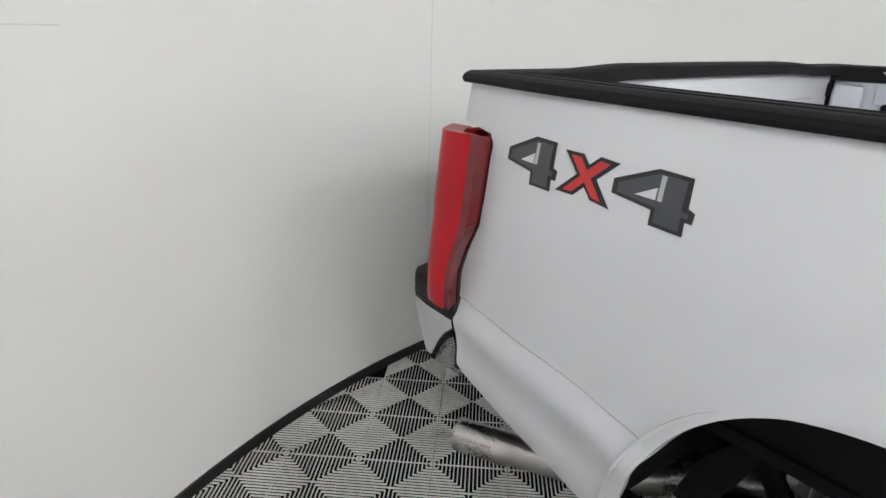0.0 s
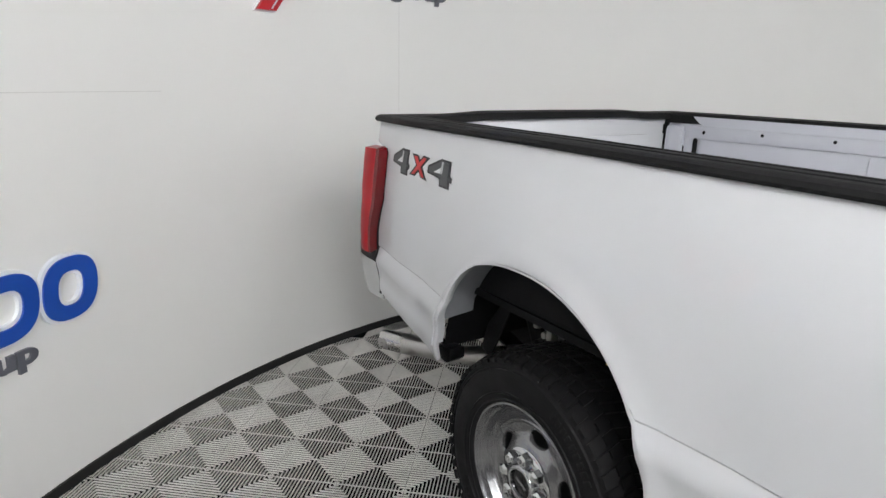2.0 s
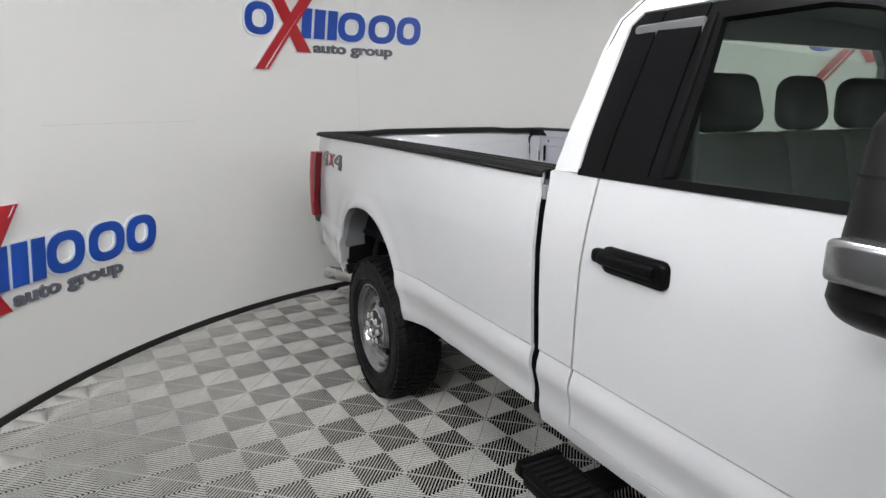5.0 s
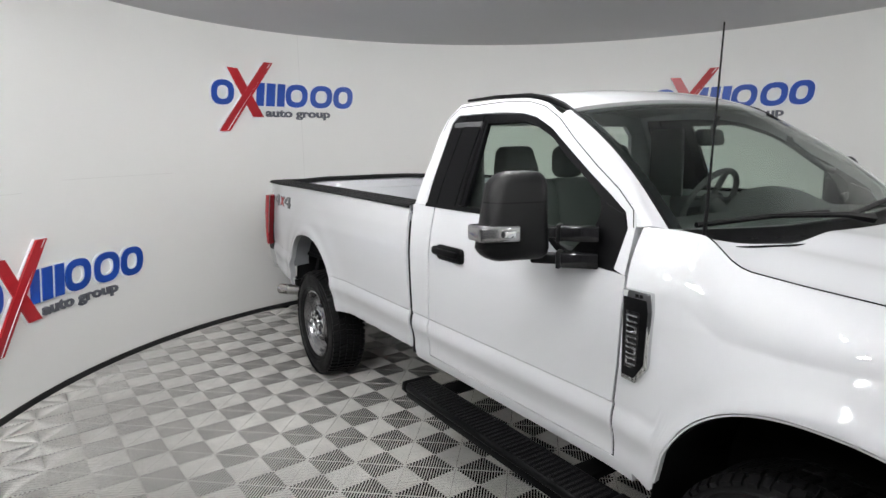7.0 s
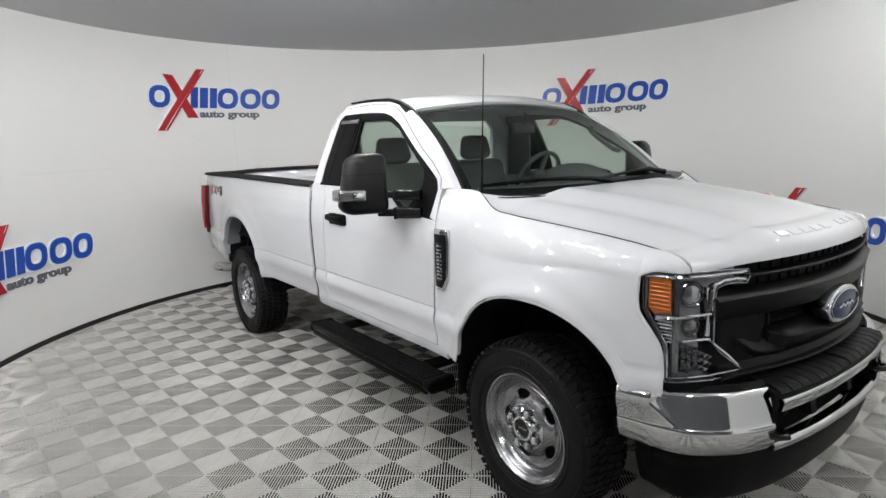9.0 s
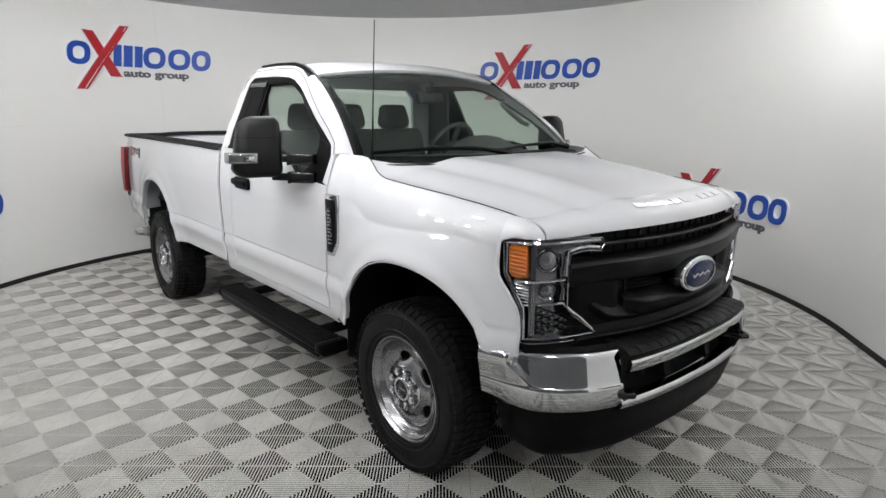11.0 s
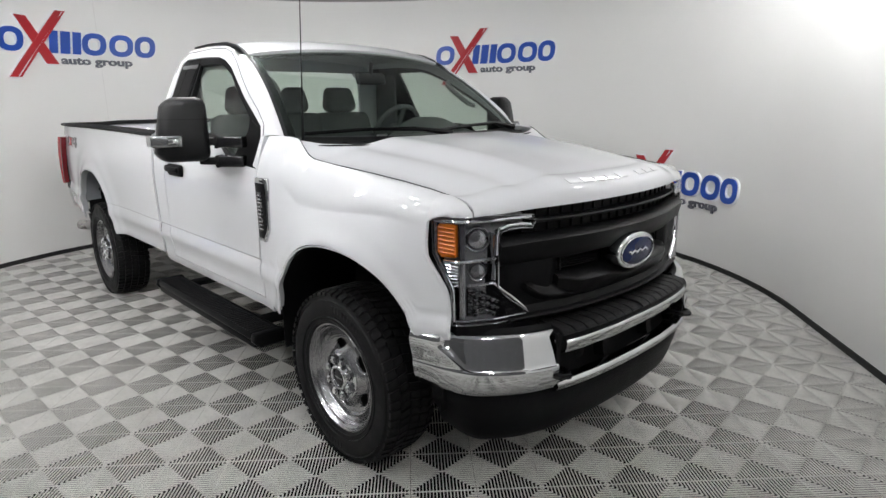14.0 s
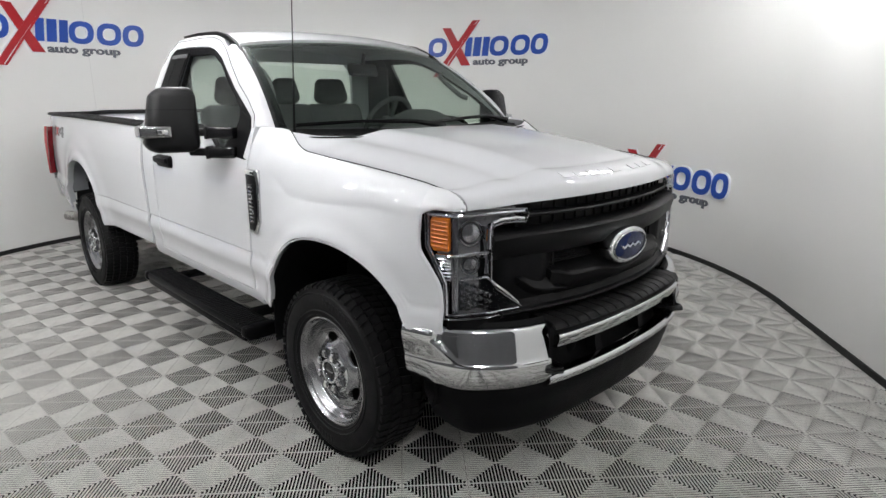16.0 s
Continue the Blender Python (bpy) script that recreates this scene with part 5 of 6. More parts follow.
part("emblem_field", prism(oval(0.122, 0.056), "x", em + 0.03, em + 0.0395, 0.002), BADGE_BLUE, gr, "dark blue oval field")
part("emblem_bar", tube([(em + 0.0405, 0.075 - 0.0215 * k, 0.979 + 0.012 * (k % 2)) for k in range(8)], 0.0055, 6), CHROME, gr)
part("emblem_line", tube([(em + 0.039, 0.130 * math.cos(2 * math.pi * k / 40), 0.985 + 0.062 * math.sin(2 * math.pi * k / 40)) for k in range(41)], 0.0035, 6, cap=False), CHROME, gr)

# ---- front bumper ----
def fb_plan(t):
    """Half plan of the front bumper, from the middle (0) to its end (1)."""
    y = curve_table(t, [(0, 0.0), (0.4, 0.40), (0.52, 0.53), (0.66, 0.68), (0.80, 0.815), (0.90, 0.887), (0.96, 0.914), (1.0, 0.930)])
    x = curve_table(t, [(0, 0.925), (0.2, 0.920), (0.4, 0.900), (0.52, 0.872), (0.66, 0.814), (0.80, 0.710), (0.90, 0.600), (0.96, 0.525), (1.0, 0.462)])
    return x, y


def fb_sheet(t0, t1, prof, side, facet=0.0):
    """prof: heights and set-backs from top to bottom."""
    zt, st = [(i, p[0]) for i, p in enumerate(prof)], [(i, p[1]) for i, p in enumerate(prof)]

    def f(u, v):
        t = t0 + (t1 - t0) * u
        x, y = fb_plan(t)
        q = smooth_table(t, [(0.35, 0.0), (0.98, 1.0)])
        d = Vector((math.cos(q * 1.3), math.sin(q * 1.3)))
        c = v * (len(prof) - 1)
        z, s = curve_table(c, zt), curve_table(c, st)
        edge = lerp_table(z, [(0.62, 0.82), (0.636, 0.845), (0.672, 0.872), (0.712, 0.905)])
        s += facet * min(1.0, max(0.0, (z - 0.620) / 0.105)) * smooth_table(edge - t, [(-0.012, 0.0), (0.012, 1.0)])
        s += 0.045 * smooth_table(t, [(0.80, 0.0), (1.0, 1.0)]) * max(0.0, (0.70 - z) / 0.2)
        return (x - s * d.x, side * (y - s * d.y), z + 0.006 * smooth_table(t, [(0.5, 0), (1.0, 1.0)]))
    return f


CORNER = [(0.742, 0.080), (0.752, 0.050), (0.756, 0.028), (0.753, 0.014), (0.744, 0.006), (0.730, 0.002), (0.705, 0.002), (0.675, 0.004), (0.645, 0.006), (0.628, 0.006), (0.618, 0.002), (0.598, 0.0), (0.565, 0.001), (0.537, 0.008), (0.516, 0.024), (0.502, 0.052)]
FB = {}
for side in (-1, 1):
    FB[side] = tp("front_bumper", grid(fb_sheet(0.515, 1.0, CORNER, side, 0.030), 80, 70, 0.006, flip=side > 0), CHROME, "chrome front bumper end", angle=50)
    tp("bumper_inner_wall", grid(fb_sheet(0.506, 0.522, [(0.745, 0.15), (0.745, 0.014), (0.66, 0.008), (0.60, 0.008), (0.525, 0.03), (0.505, 0.15)], side), 2, 15, 0.004, flip=side > 0), SATIN)
    tp("bumper_lip", grid(fb_sheet(0.0, 0.515, [(0.556, 0.045), (0.552, 0.014), (0.546, 0.004), (0.534, 0.0), (0.516, 0.006), (0.500, 0.024), (0.490, 0.06)], side), 26, 18, 0.006, flip=side > 0), CHROME, "chrome lower bumper lip", angle=50)
    tp("bumper_lip", grid(fb_sheet(0.0, 0.485, [(0.716, 0.030), (0.714, 0.006), (0.708, -0.001), (0.696, -0.001), (0.676, 0.004), (0.660, 0.012), (0.654, 0.035)], side), 26, 16, 0.006, flip=side > 0), CHROME, "chrome upper bumper lip", angle=50)
    tp("bumper_recess", grid(fb_sheet(0.0, 0.515, [(0.70, 0.10), (0.62, 0.13), (0.51, 0.10)], side), 20, 6, 0.01, flip=side > 0), FRAME_BLACK)
    tp("bumper_fin", grid(fb_sheet(0.16, 0.20, [(0.66, 0.05), (0.61, 0.06), (0.56, 0.05)], side), 2, 4, 0.05, flip=side > 0), SATIN)
    tp("bumper_step", grid(fb_sheet(0.0, 0.512, [(0.750, 0.20), (0.748, 0.06), (0.744, 0.026), (0.732, 0.008), (0.716, 0.008)], side), 30, 8, 0.006, flip=side > 0), SATIN, "black ribbed step on the bumper")
    for k in range(8):
        t = 0.016 + 0.061 * k

        def rib(u, v, t=t):
            p = fb_sheet(0.0, 1.0, [(0.760, 0.150), (0.758, 0.06), (0.753, 0.026), (0.738, 0.004)], side)
            return p(t + 0.052 * u, v)
        tp("step_tread", grid(rib, 2, 6, 0.010, flip=side > 0), PEBBLE, "ribbed tread pad")
    # chin spoiler under the bumper
    tp("air_dam", grid(fb_sheet(0.0, 0.97, [(0.515, 0.05), (0.47, 0.035), (0.40, 0.05), (0.318, 0.075), (0.292, 0.10)], side), 36, 10, 0.01, flip=side > 0), SATIN, "black plastic air dam")
    # tow hook
    hk = [(0.80, side * 0.470, 0.575), (0.865, side * 0.472, 0.578), (0.890, side * 0.480, 0.580), (0.908, side * 0.505, 0.580), (0.890, side * 0.530, 0.580), (0.865, side * 0.538, 0.578), (0.80, side * 0.540, 0.575)]
    tp("tow_hook", tube(hk, 0.013, 10), GLOSS_BLACK, "black tow hook")
    tp("bumper_bracket", box(0.66, 0.80, side * 0.30, side * 0.24, 0.52, 0.68, 0.01), FRAME_BLACK)
    # thin black tube draws the shadow line of the crease on the chrome
    seam = [(0.905, 0.712), (0.870, 0.672), (0.835, 0.636), (0.80, 0.6255), (0.70, 0.6225), (0.60, 0.621), (0.525, 0.620)][1:]
    pts = []
    for t, z in seam:
        x, y = fb_plan(t)
        q = smooth_table(t, [(0.35, 0.0), (0.98, 1.0)])
        pts.append((x - 0.002 * math.cos(q * 1.3), side * (y - 0.002 * math.sin(q * 1.3)), z))
    tp("bumper_seam", tube(pts, 0.0016, 6), FRAME_BLACK, parent=FB[side])
    tp("fender_bumper_gap", grid(fb_sheet(0.50, 0.97, [(0.772, 0.075), (0.738, 0.060)], side), 16, 2, 0.02, flip=side > 0), FRAME_BLACK)
tp("radiator_wall", box(0.50, 0.56, -0.60, 0.60, 0.45, 1.15), FRAME_BLACK)

# ---- mirrors ----
def mirror(side):
    m = box(-0.085, 0.085, -0.124, 0.124, -0.155, 0.155, 0.045, 4)
    for v in m.verts:
        t = (v.co.z + 0.155) / 0.31
        if v.co.x > 0:
            v.co.x *= 1.0 - 0.35 * max(0, t - 0.55) / 0.45
            if v.co.y * side > 0:
                v.co.x -= 0.045 * abs(v.co.y) / 0.124
        if v.co.z > 0.02 and v.co.y * side > 0:
            v.co.y -= side * 0.078 * ((v.co.z - 0.02) / 0.135) ** 1.3
        if v.co.z < -0.10 and v.co.y * side > 0:
            v.co.y -= side * 0.02 * (-0.10 - v.co.z) / 0.055
    at = Matrix.Translation((-0.93, side * 1.200, 1.49)) @ pose(0, 0, 0, 0, 0, side * 6)
    h = tp("tow_mirror", moved(m, at), MIRROR_BLACK, "large black telescoping tow mirror")
    seam = bmesh.new()
    seam.from_mesh(h.data)
    bmesh.ops.transform(seam, matrix=at.inverted(), verts=seam.verts[:])
    for v in seam.verts:
        v.co.x, v.co.y = v.co.x * 1.012, v.co.y * 1.009
    for z, sgn in ((0.052, 1), (0.048, -1)):
        bmesh.ops.bisect_plane(seam, geom=seam.verts[:] + seam.edges[:] + seam.faces[:], plane_co=(0, 0, z), plane_no=(0, 0, sgn), clear_outer=True)
    tp("mirror_seam", moved(seam, at), FRAME_BLACK, "dark seam round the housing", h)
    lens = box(-0.05, 0.092, -0.075, 0.06, -0.028, 0.028, 0.010, 3)
    for v in lens.verts:
        if v.co.x > 0 and v.co.y * side > 0.02:
            v.co.x -= 0.035
    tp("signal_lens", moved(lens, at @ Matrix.Translation((-0.006, side * 0.072, -0.052))), LAMP_DARK, "clear signal lens", h)
    tp("signal_lens_edge", moved(box(0.05, 0.094, -0.02, 0.03, -0.012, 0.012, 0.004), at @ Matrix.Translation((-0.010, side * 0.06, -0.052))), CHROME, "", h)
    glass = box(-0.092, -0.084, -0.095, 0.095, -0.12, 0.12, 0.003)
    for v in glass.verts:
        if v.co.y * side > 0:
            v.co.y -= side * (0.085 if v.co.z > 0 else 0.02)
    tp("mirror_glass", moved(glass, at), CHROME, "mirror glass", h)
    for z in (1.430, 1.335):
        p, q = Vector((-0.90, side * 1.095, z)), Vector((-0.745, side * 0.968, z - 0.004))
        d = (q - p).normalized()
        lie = Matrix.Translation(p) @ Matrix.Rotation(math.atan2(d.y, d.x), 4, "Z")
        n = (q - p).length
        arm = tp("mirror_arm", moved(box(0.075, n + 0.01, -0.030, 0.030, -0.030, 0.026, 0.008, 2), lie), GLOSS_BLACK, "black mirror arm", h)
        tp("mirror_tube", moved(merge(box(-0.03, 0.085, -0.022, 0.022, -0.019, 0.019, 0.008, 2), box(0.062, 0.080, -0.033, 0.033, -0.033, 0.029, 0.006, 2)), lie), MIRROR_BLACK, "", arm)


mirror(-1)
mirror(1)

# ---- wheels ----
TYRE_R, TYRE_W = 0.409, 0.128


def lathe(prof, n=72):
    """Turns (radius, offset) about the y axis."""
    bm = bmesh.new()
    rings = []
    for r, o in prof:
        rings.append([bm.verts.new((r * math.cos(2 * math.pi * k / n), o, r * math.sin(2 * math.pi * k / n))) for k in range(n)])
    for a, b in zip(rings, rings[1:]):
        for k in range(n):
            bm.faces.new((a[k], a[(k + 1) % n], b[(k + 1) % n], b[k]))
    bmesh.ops.recalc_face_normals(bm, faces=bm.faces[:])
    return bm


def tread():
    """Rows of staggered, notched blocks round the tyre, the outer ones stepping down the shoulder."""
    v, f = [], []
    rows = [(-0.124, -0.082, 58, 0.0, 0.66), (-0.076, -0.030, 66, 0.4, 0.70), (-0.024, 0.024, 66, 0.1, 0.70), (0.030, 0.076, 66, 0.6, 0.70), (0.082, 0.124, 58, 0.3, 0.66)]
    for y0, y1, n, ph, fill in rows:
        for k in range(n):
            da = 2 * math.pi / n
            sk = 0.024 if (y0 + y1) > 0 else -0.024
            wide = 1.12 if k % 2 else 0.92
            a0, a1 = da * (k + ph), da * (k + ph + fill * wide)
            b = len(v)
            for r in (TYRE_R - 0.014, TYRE_R):
                for y, s in ((y0, 0.0), (y1, sk)):
                    rr = r - (0.012 if abs(y) > 0.11 else 0)
                    for a in (a0 + s, a1 + s):
                        v.append((rr * math.cos(a), y, rr * math.sin(a)))
            f += [(b + 4, b + 5, b + 7, b + 6), (b, b + 1, b + 5, b + 4), (b + 2, b + 6, b + 7, b + 3), (b, b + 4, b + 6, b + 2), (b + 1, b + 3, b + 7, b + 5)]
    bm = bmesh.new()
    vs = [bm.verts.new(p) for p in v]
    for q in f:
        bm.faces.new([vs[i] for i in q])
    bmesh.ops.recalc_face_normals(bm, faces=bm.faces[:])
    return bm


def wheel_disc():
    """Pressed disc with five oval hand holes, built sector by sector."""
    bm = bmesh.new()
    n_h, m = 5, 40

    def disc_y(r):
        return smooth_table(r, [(0.104, 0.088), (0.124, 0.080), (0.150, 0.064), (0.182, 0.066)])
    for k in range(n_h):
        c = 2 * math.pi * k / n_h
        rows = [[], [], [], []]
        for i in range(m):
            t = 2 * math.pi * i / m
            d = max(abs(math.cos(t)), abs(math.sin(t)))
            hole = (0.149 + 0.0205 * math.sin(t), c + 0.27 * math.cos(t))
            lip = (0.149 + 0.027 * math.sin(t), c + 0.315 * math.cos(t))
            outer = (0.143 + 0.038 * math.sin(t) / d, c + math.pi / n_h * math.cos(t) / d)
            for row, p, dy in ((rows[0], outer, 0.0), (rows[1], lip, 0.0), (rows[2], hole, -0.005), (rows[3], hole, -0.016)):
                row.append(bm.verts.new((p[0] * math.cos(p[1]), disc_y(p[0]) + dy, p[0] * math.sin(p[1]))))
        for r0, r1 in zip(rows, rows[1:]):
            for i in range(m):
                j = (i + 1) % m
                bm.faces.new((r0[i], r0[j], r1[j], r1[i]))
    bmesh.ops.remove_doubles(bm, verts=bm.verts[:], dist=0.0004)
    bmesh.ops.recalc_face_normals(bm, faces=bm.faces[:])
    return bm


def wheel(x, y, side, turn):
    """Outer face towards side; y is the tyre's outer face."""
    at = Matrix.Translation((x, side * (y - TYRE_W), 0.394)) @ pose(0, 0, 0, 0, turn, 0) @ (Matrix.Identity(4) if side > 0 else pose(0, 0, 0, 0, 0, 180))
    rim = [(0.205, -0.10), (0.240, -0.10), (0.244, -0.085), (0.222, -0.05), (0.212, 0.0), (0.214, 0.03)]
    face_rings = [(0.252, 0.098), (0.2565, 0.108), (0.2545, 0.115), (0.248, 0.116), (0.242, 0.110), (0.238, 0.100), (0.231, 0.097), (0.227, 0.092), (0.221, 0.074), (0.213, 0.062), (0.206, 0.057), (0.201, 0.061), (0.197, 0.070), (0.191, 0.074), (0.185, 0.071), (0.179, 0.066)]
    w = tp("wheel", moved(lathe(face_rings), at), SILVER, "silver-painted steel wheel with chrome centre cap", angle=50)
    part("rim_barrel", moved(lathe(rim), at), SILVER, w)
    part("wheel_disc", moved(wheel_disc(), at), SILVER, w, angle=50)
    part("brake_drum", moved(lathe([(0.001, 0.03), (0.19, 0.03), (0.19, -0.08), (0.001, -0.08)], 32), at), FRAME_BLACK, w)
    half = [(0.240, 0.096), (0.252, 0.112), (0.262, 0.120), (0.285, 0.125), (0.318, 0.128), (0.348, 0.127), (0.372, 0.122), (0.388, 0.113), (0.396, 0.100), (0.3965, 0.0)]
    part("tyre", moved(lathe(half + [(r, -o) for r, o in half[-2::-1]]), at), RUBBER, w, "black all-terrain tyre")
    part("tread", moved(tread(), at), RUBBER, w, smooth=False)
    # raised rings and blank lettering bars on the sidewall
    part("sidewall_ring", moved(merge(lathe([(0.362, 0.1225), (0.366, 0.1280), (0.371, 0.1215)]), lathe([(0.284, 0.1240), (0.288, 0.1300), (0.292, 0.1250)]), lathe([(0.262, 0.119), (0.266, 0.124), (0.271, 0.122)])), at), RUBBER, w)
    for a in [58 + 4.2 * k for k in range(9)] + [236 + 4.2 * k for k in range(9)]:
        part("sidewall_bar", moved(box(0.318, 0.346, 0.125, 0.1295, -0.009, 0.006, 0.001), at @ pose(0, 0, 0, 0, a, 0)), RUBBER, w)
    # chrome centre cap with eight nut covers
    part("centre_cap", moved(lathe([(0.106, 0.080), (0.107, 0.090), (0.101, 0.095), (0.066, 0.096), (0.061, 0.108), (0.058, 0.118), (0.053, 0.121), (0.046, 0.119), (0.044, 0.111)], 40), at), CHROME, w, "chrome centre cap", angle=50)
    part("cap_face", moved(lathe([(0.0455, 0.111), (0.030, 0.113), (0.0005, 0.114)], 30), at), GLOSS_BLACK, w, "black cap face")
    part("cap_mark", moved(box(-0.026, 0.026, 0.112, 0.1155, -0.006, 0.006, 0.002), at), DARK_CHROME, w)
    for k in range(8):
        a = 2 * math.pi * (k + 0.5) / 8
        c = (0.082 * math.cos(a), 0, 0.082 * math.sin(a))
        part("nut_cover", moved(tube([(c[0], 0.09, c[2]), (c[0], 0.117, c[2]), (c[0], 0.124, c[2])], 0.02, 6, radii=[0.0235, 0.0215, 0.014]), at), CHROME, w, smooth=False)
    return w


for side in (-1, 1):
    wheel(-0.040, 0.952, side, 0)
    wheel(-3.632, 0.985, side, 23)

# ---- chassis ----
for side in (-1, 1):
    tp("frame_rail", merge(box(-4.70, 0.62, side * 0.50, side * 0.43, 0.52, 0.70, 0.008)), FRAME_BLACK, "black chassis rail")
    spring = [(-4.45, side * 0.56, 0.62), (-4.2, side * 0.56, 0.545), (-3.9, side * 0.56, 0.49), (-3.64, side * 0.56, 0.475), (-3.3, side * 0.56, 0.49), (-3.0, side * 0.56, 0.54), (-2.8, side * 0.56, 0.60)]
    for k in range(3):
        def leaf(u, v, k=k):
            s = 0.18 * k + u * (1 - 0.36 * k)
            i = min(len(spring) - 2, int(s * (len(spring) - 1)))
            q = s * (len(spring) - 1) - i
            p = [a + (b - a) * q for a, b in zip(spring[i], spring[i + 1])]
            return (p[0], p[1] + (v - 0.5) * 0.075, p[2] - 0.016 * k)
        tp("leaf_spring", grid(leaf, 20, 1, 0.013), FRAME_BLACK)
    tp("shock_absorber", merge(tube([(-3.85, side * 0.62, 0.42), (-4.02, side * 0.60, 0.66)], 0.028, 10), tube([(-4.02, side * 0.60, 0.66), (-4.16, side * 0.58, 0.86)], 0.04, 10)), FRAME_BLACK)
    tp("spring_hanger", merge(box(-4.50, -4.40, side * 0.60, side * 0.52, 0.58, 0.74, 0.01), tube([(-4.45, side * 0.50, 0.63), (-4.45, side * 0.64, 0.63)], 0.016, 8)), FRAME_BLACK)
    tp("cross_bracket", merge(box(-3.52, -3.46, side * 0.66, side * 0.50, 0.74, 1.00, 0.006), box(-3.56, -3.40, side * 0.72, side * 0.60, 0.93, 0.98, 0.006)), LINER_GREY, "grey bed bracket")
    hanger = tp("axle_bracket", merge(box(-3.925, -3.895, side * 0.66, side * 0.625, 0.66, 0.90, 0.004)), STEEL, "bare metal suspension bracket")
    for bz, bx in ((0.70, -3.97), (0.725, -4.02), (0.765, -3.975), (0.745, -3.86)):
        tp("bracket_bolt", tube([(bx, side * 0.60, bz), (bx, side * 0.635, bz)], 0.016, 8, radii=[0.02, 0.013]), STEEL, "", hanger)
    tp("bracket_plate", prism([(-4.06, 0.66), (-3.90, 0.64), (-3.88, 0.78), (-4.0, 0.80)], "y", side * 0.60, side * 0.59, 0.003), LINER_GREY, "", hanger)
    tp("muffler", moved(lathe([(0.001, -0.16), (0.05, -0.15), (0.085, -0.09), (0.092, 0.0), (0.085, 0.09), (0.05, 0.15), (0.001, 0.16)], 20), Matrix.Translation((-3.72, side * 0.50, 0.66)) @ pose(0, 0, 0, 0, 0, 80)), FRAME_BLACK)
    tp("brake_line", tube([(-3.62, side * 0.66, 0.46), (-3.50, side * 0.62, 0.58), (-3.42, side * 0.58, 0.72), (-3.30, side * 0.52, 0.74)], 0.008, 6), STEEL)
    tp("brake_caliper", box(-3.60, -3.42, side * 0.75, side * 0.64, 0.44, 0.58, 0.02), FRAME_BLACK)
tp("rear_axle", merge(tube([(-3.632, -0.82, 0.394), (-3.632, 0.82, 0.394)], 0.055, 14), moved(box(-0.16, 0.18, -0.17, 0.17, -0.17, 0.17, 0.08, 3), Matrix.Translation((-3.635, 0.0, 0.40)))), FRAME_BLACK, "black rear axle")
tp("front_axle", merge(tube([(-0.04, -0.80, 0.38), (-0.04, 0.80, 0.38)], 0.05, 14), moved(box(-0.14, 0.14, -0.15, 0.15, -0.14, 0.14, 0.06, 3), Matrix.Translation((0.015, 0.20, 0.38)))), FRAME_BLACK)
tp("cross_member", merge(box(-4.3, -4.22, -0.45, 0.45, 0.58, 0.68, 0.01), box(-3.15, -3.07, -0.45, 0.45, 0.55, 0.66, 0.01), box(-2.2, -2.1, -0.45, 0.45, 0.50, 0.62, 0.01)), FRAME_BLACK)
tp("spare_wheel", moved(lathe([(0.20, -0.10), (0.33, -0.11), (0.38, -0.06), (0.38, 0.06), (0.33, 0.11), (0.20, 0.10)], 40), Matrix.Translation((-4.30, 0.05, 0.72)) @ pose(0, 0, 0, 90, 0, 0)), RUBBER)
tp("spring_tag", grid(lambda u, v: (-3.635 + 0.075 * u, -0.645 - 0.012 * math.sin(3 * u), 0.665 + 0.115 * v), 5, 3, 0.004), YELLOW, "yellow warning tag")
ex = [(-2.6, -0.30, 0.55), (-3.1, -0.32, 0.62), (-3.45, -0.38, 0.66), (-3.80, -0.44, 0.62), (-4.12, -0.53, 0.545), (-4.28, -0.64, 0.50), (-4.42, -0.74, 0.485), (-4.60, -0.83, 0.482), (-4.73, -0.90, 0.48)]
pipe = tp("exhaust_pipe", tube(ex, 0.043, 18, cap=False), STEEL, "bare steel exhaust pipe")
tp("tail_pipe_tip", tube([(-4.60, -0.835, 0.482), (-4.745, -0.913, 0.48)], 0.047, 20, cap=False), STEEL, "", pipe)
tp("tail_pipe_bore", tube([(-4.715, -0.897, 0.48), (-4.705, -0.891, 0.48)], 0.043, 20), FRAME_BLACK, "", pipe)

# ---- running boards ----
for side in (-1, 1):
    rb = tp("running_board", box(-2.06, -0.62, side * 1.055, side * 0.885, 0.420, 0.462, 0.016, 3), SATIN, "black ribbed running board")
    for k in range(46):
        x = -2.02 + 0.0295 * k
        tp("board_rib", box(x, x + 0.014, side * 1.045, side * 0.915, 0.462, 0.468, 0.0), PEBBLE, "", rb, smooth=False)
    for x0, x1 in ((-2.062, -2.02), (-0.66, -0.605)):
        tp("board_end", prism([(side * 0.880, 0.395), (side * 1.035, 0.395), (side * 1.065, 0.425), (side * 1.055, 0.468), (side * 0.885, 0.468)], "x", x0, x1, 0.010, 3), SATIN, "", rb)
    tp("board_skirt", box(-2.03, -0.65, side * 1.048, side * 1.030, 0.385, 0.425, 0.006), SATIN, "", rb)
    for x in (-1.86, -0.86):
        tp("board_bracket", merge(box(x - 0.05, x + 0.05, side * 0.90, side * 0.62, 0.43, 0.46, 0.006), box(x - 0.04, x + 0.04, side * 0.68, side * 0.50, 0.44, 0.56, 0.006)), FRAME_BLACK, "", rb)

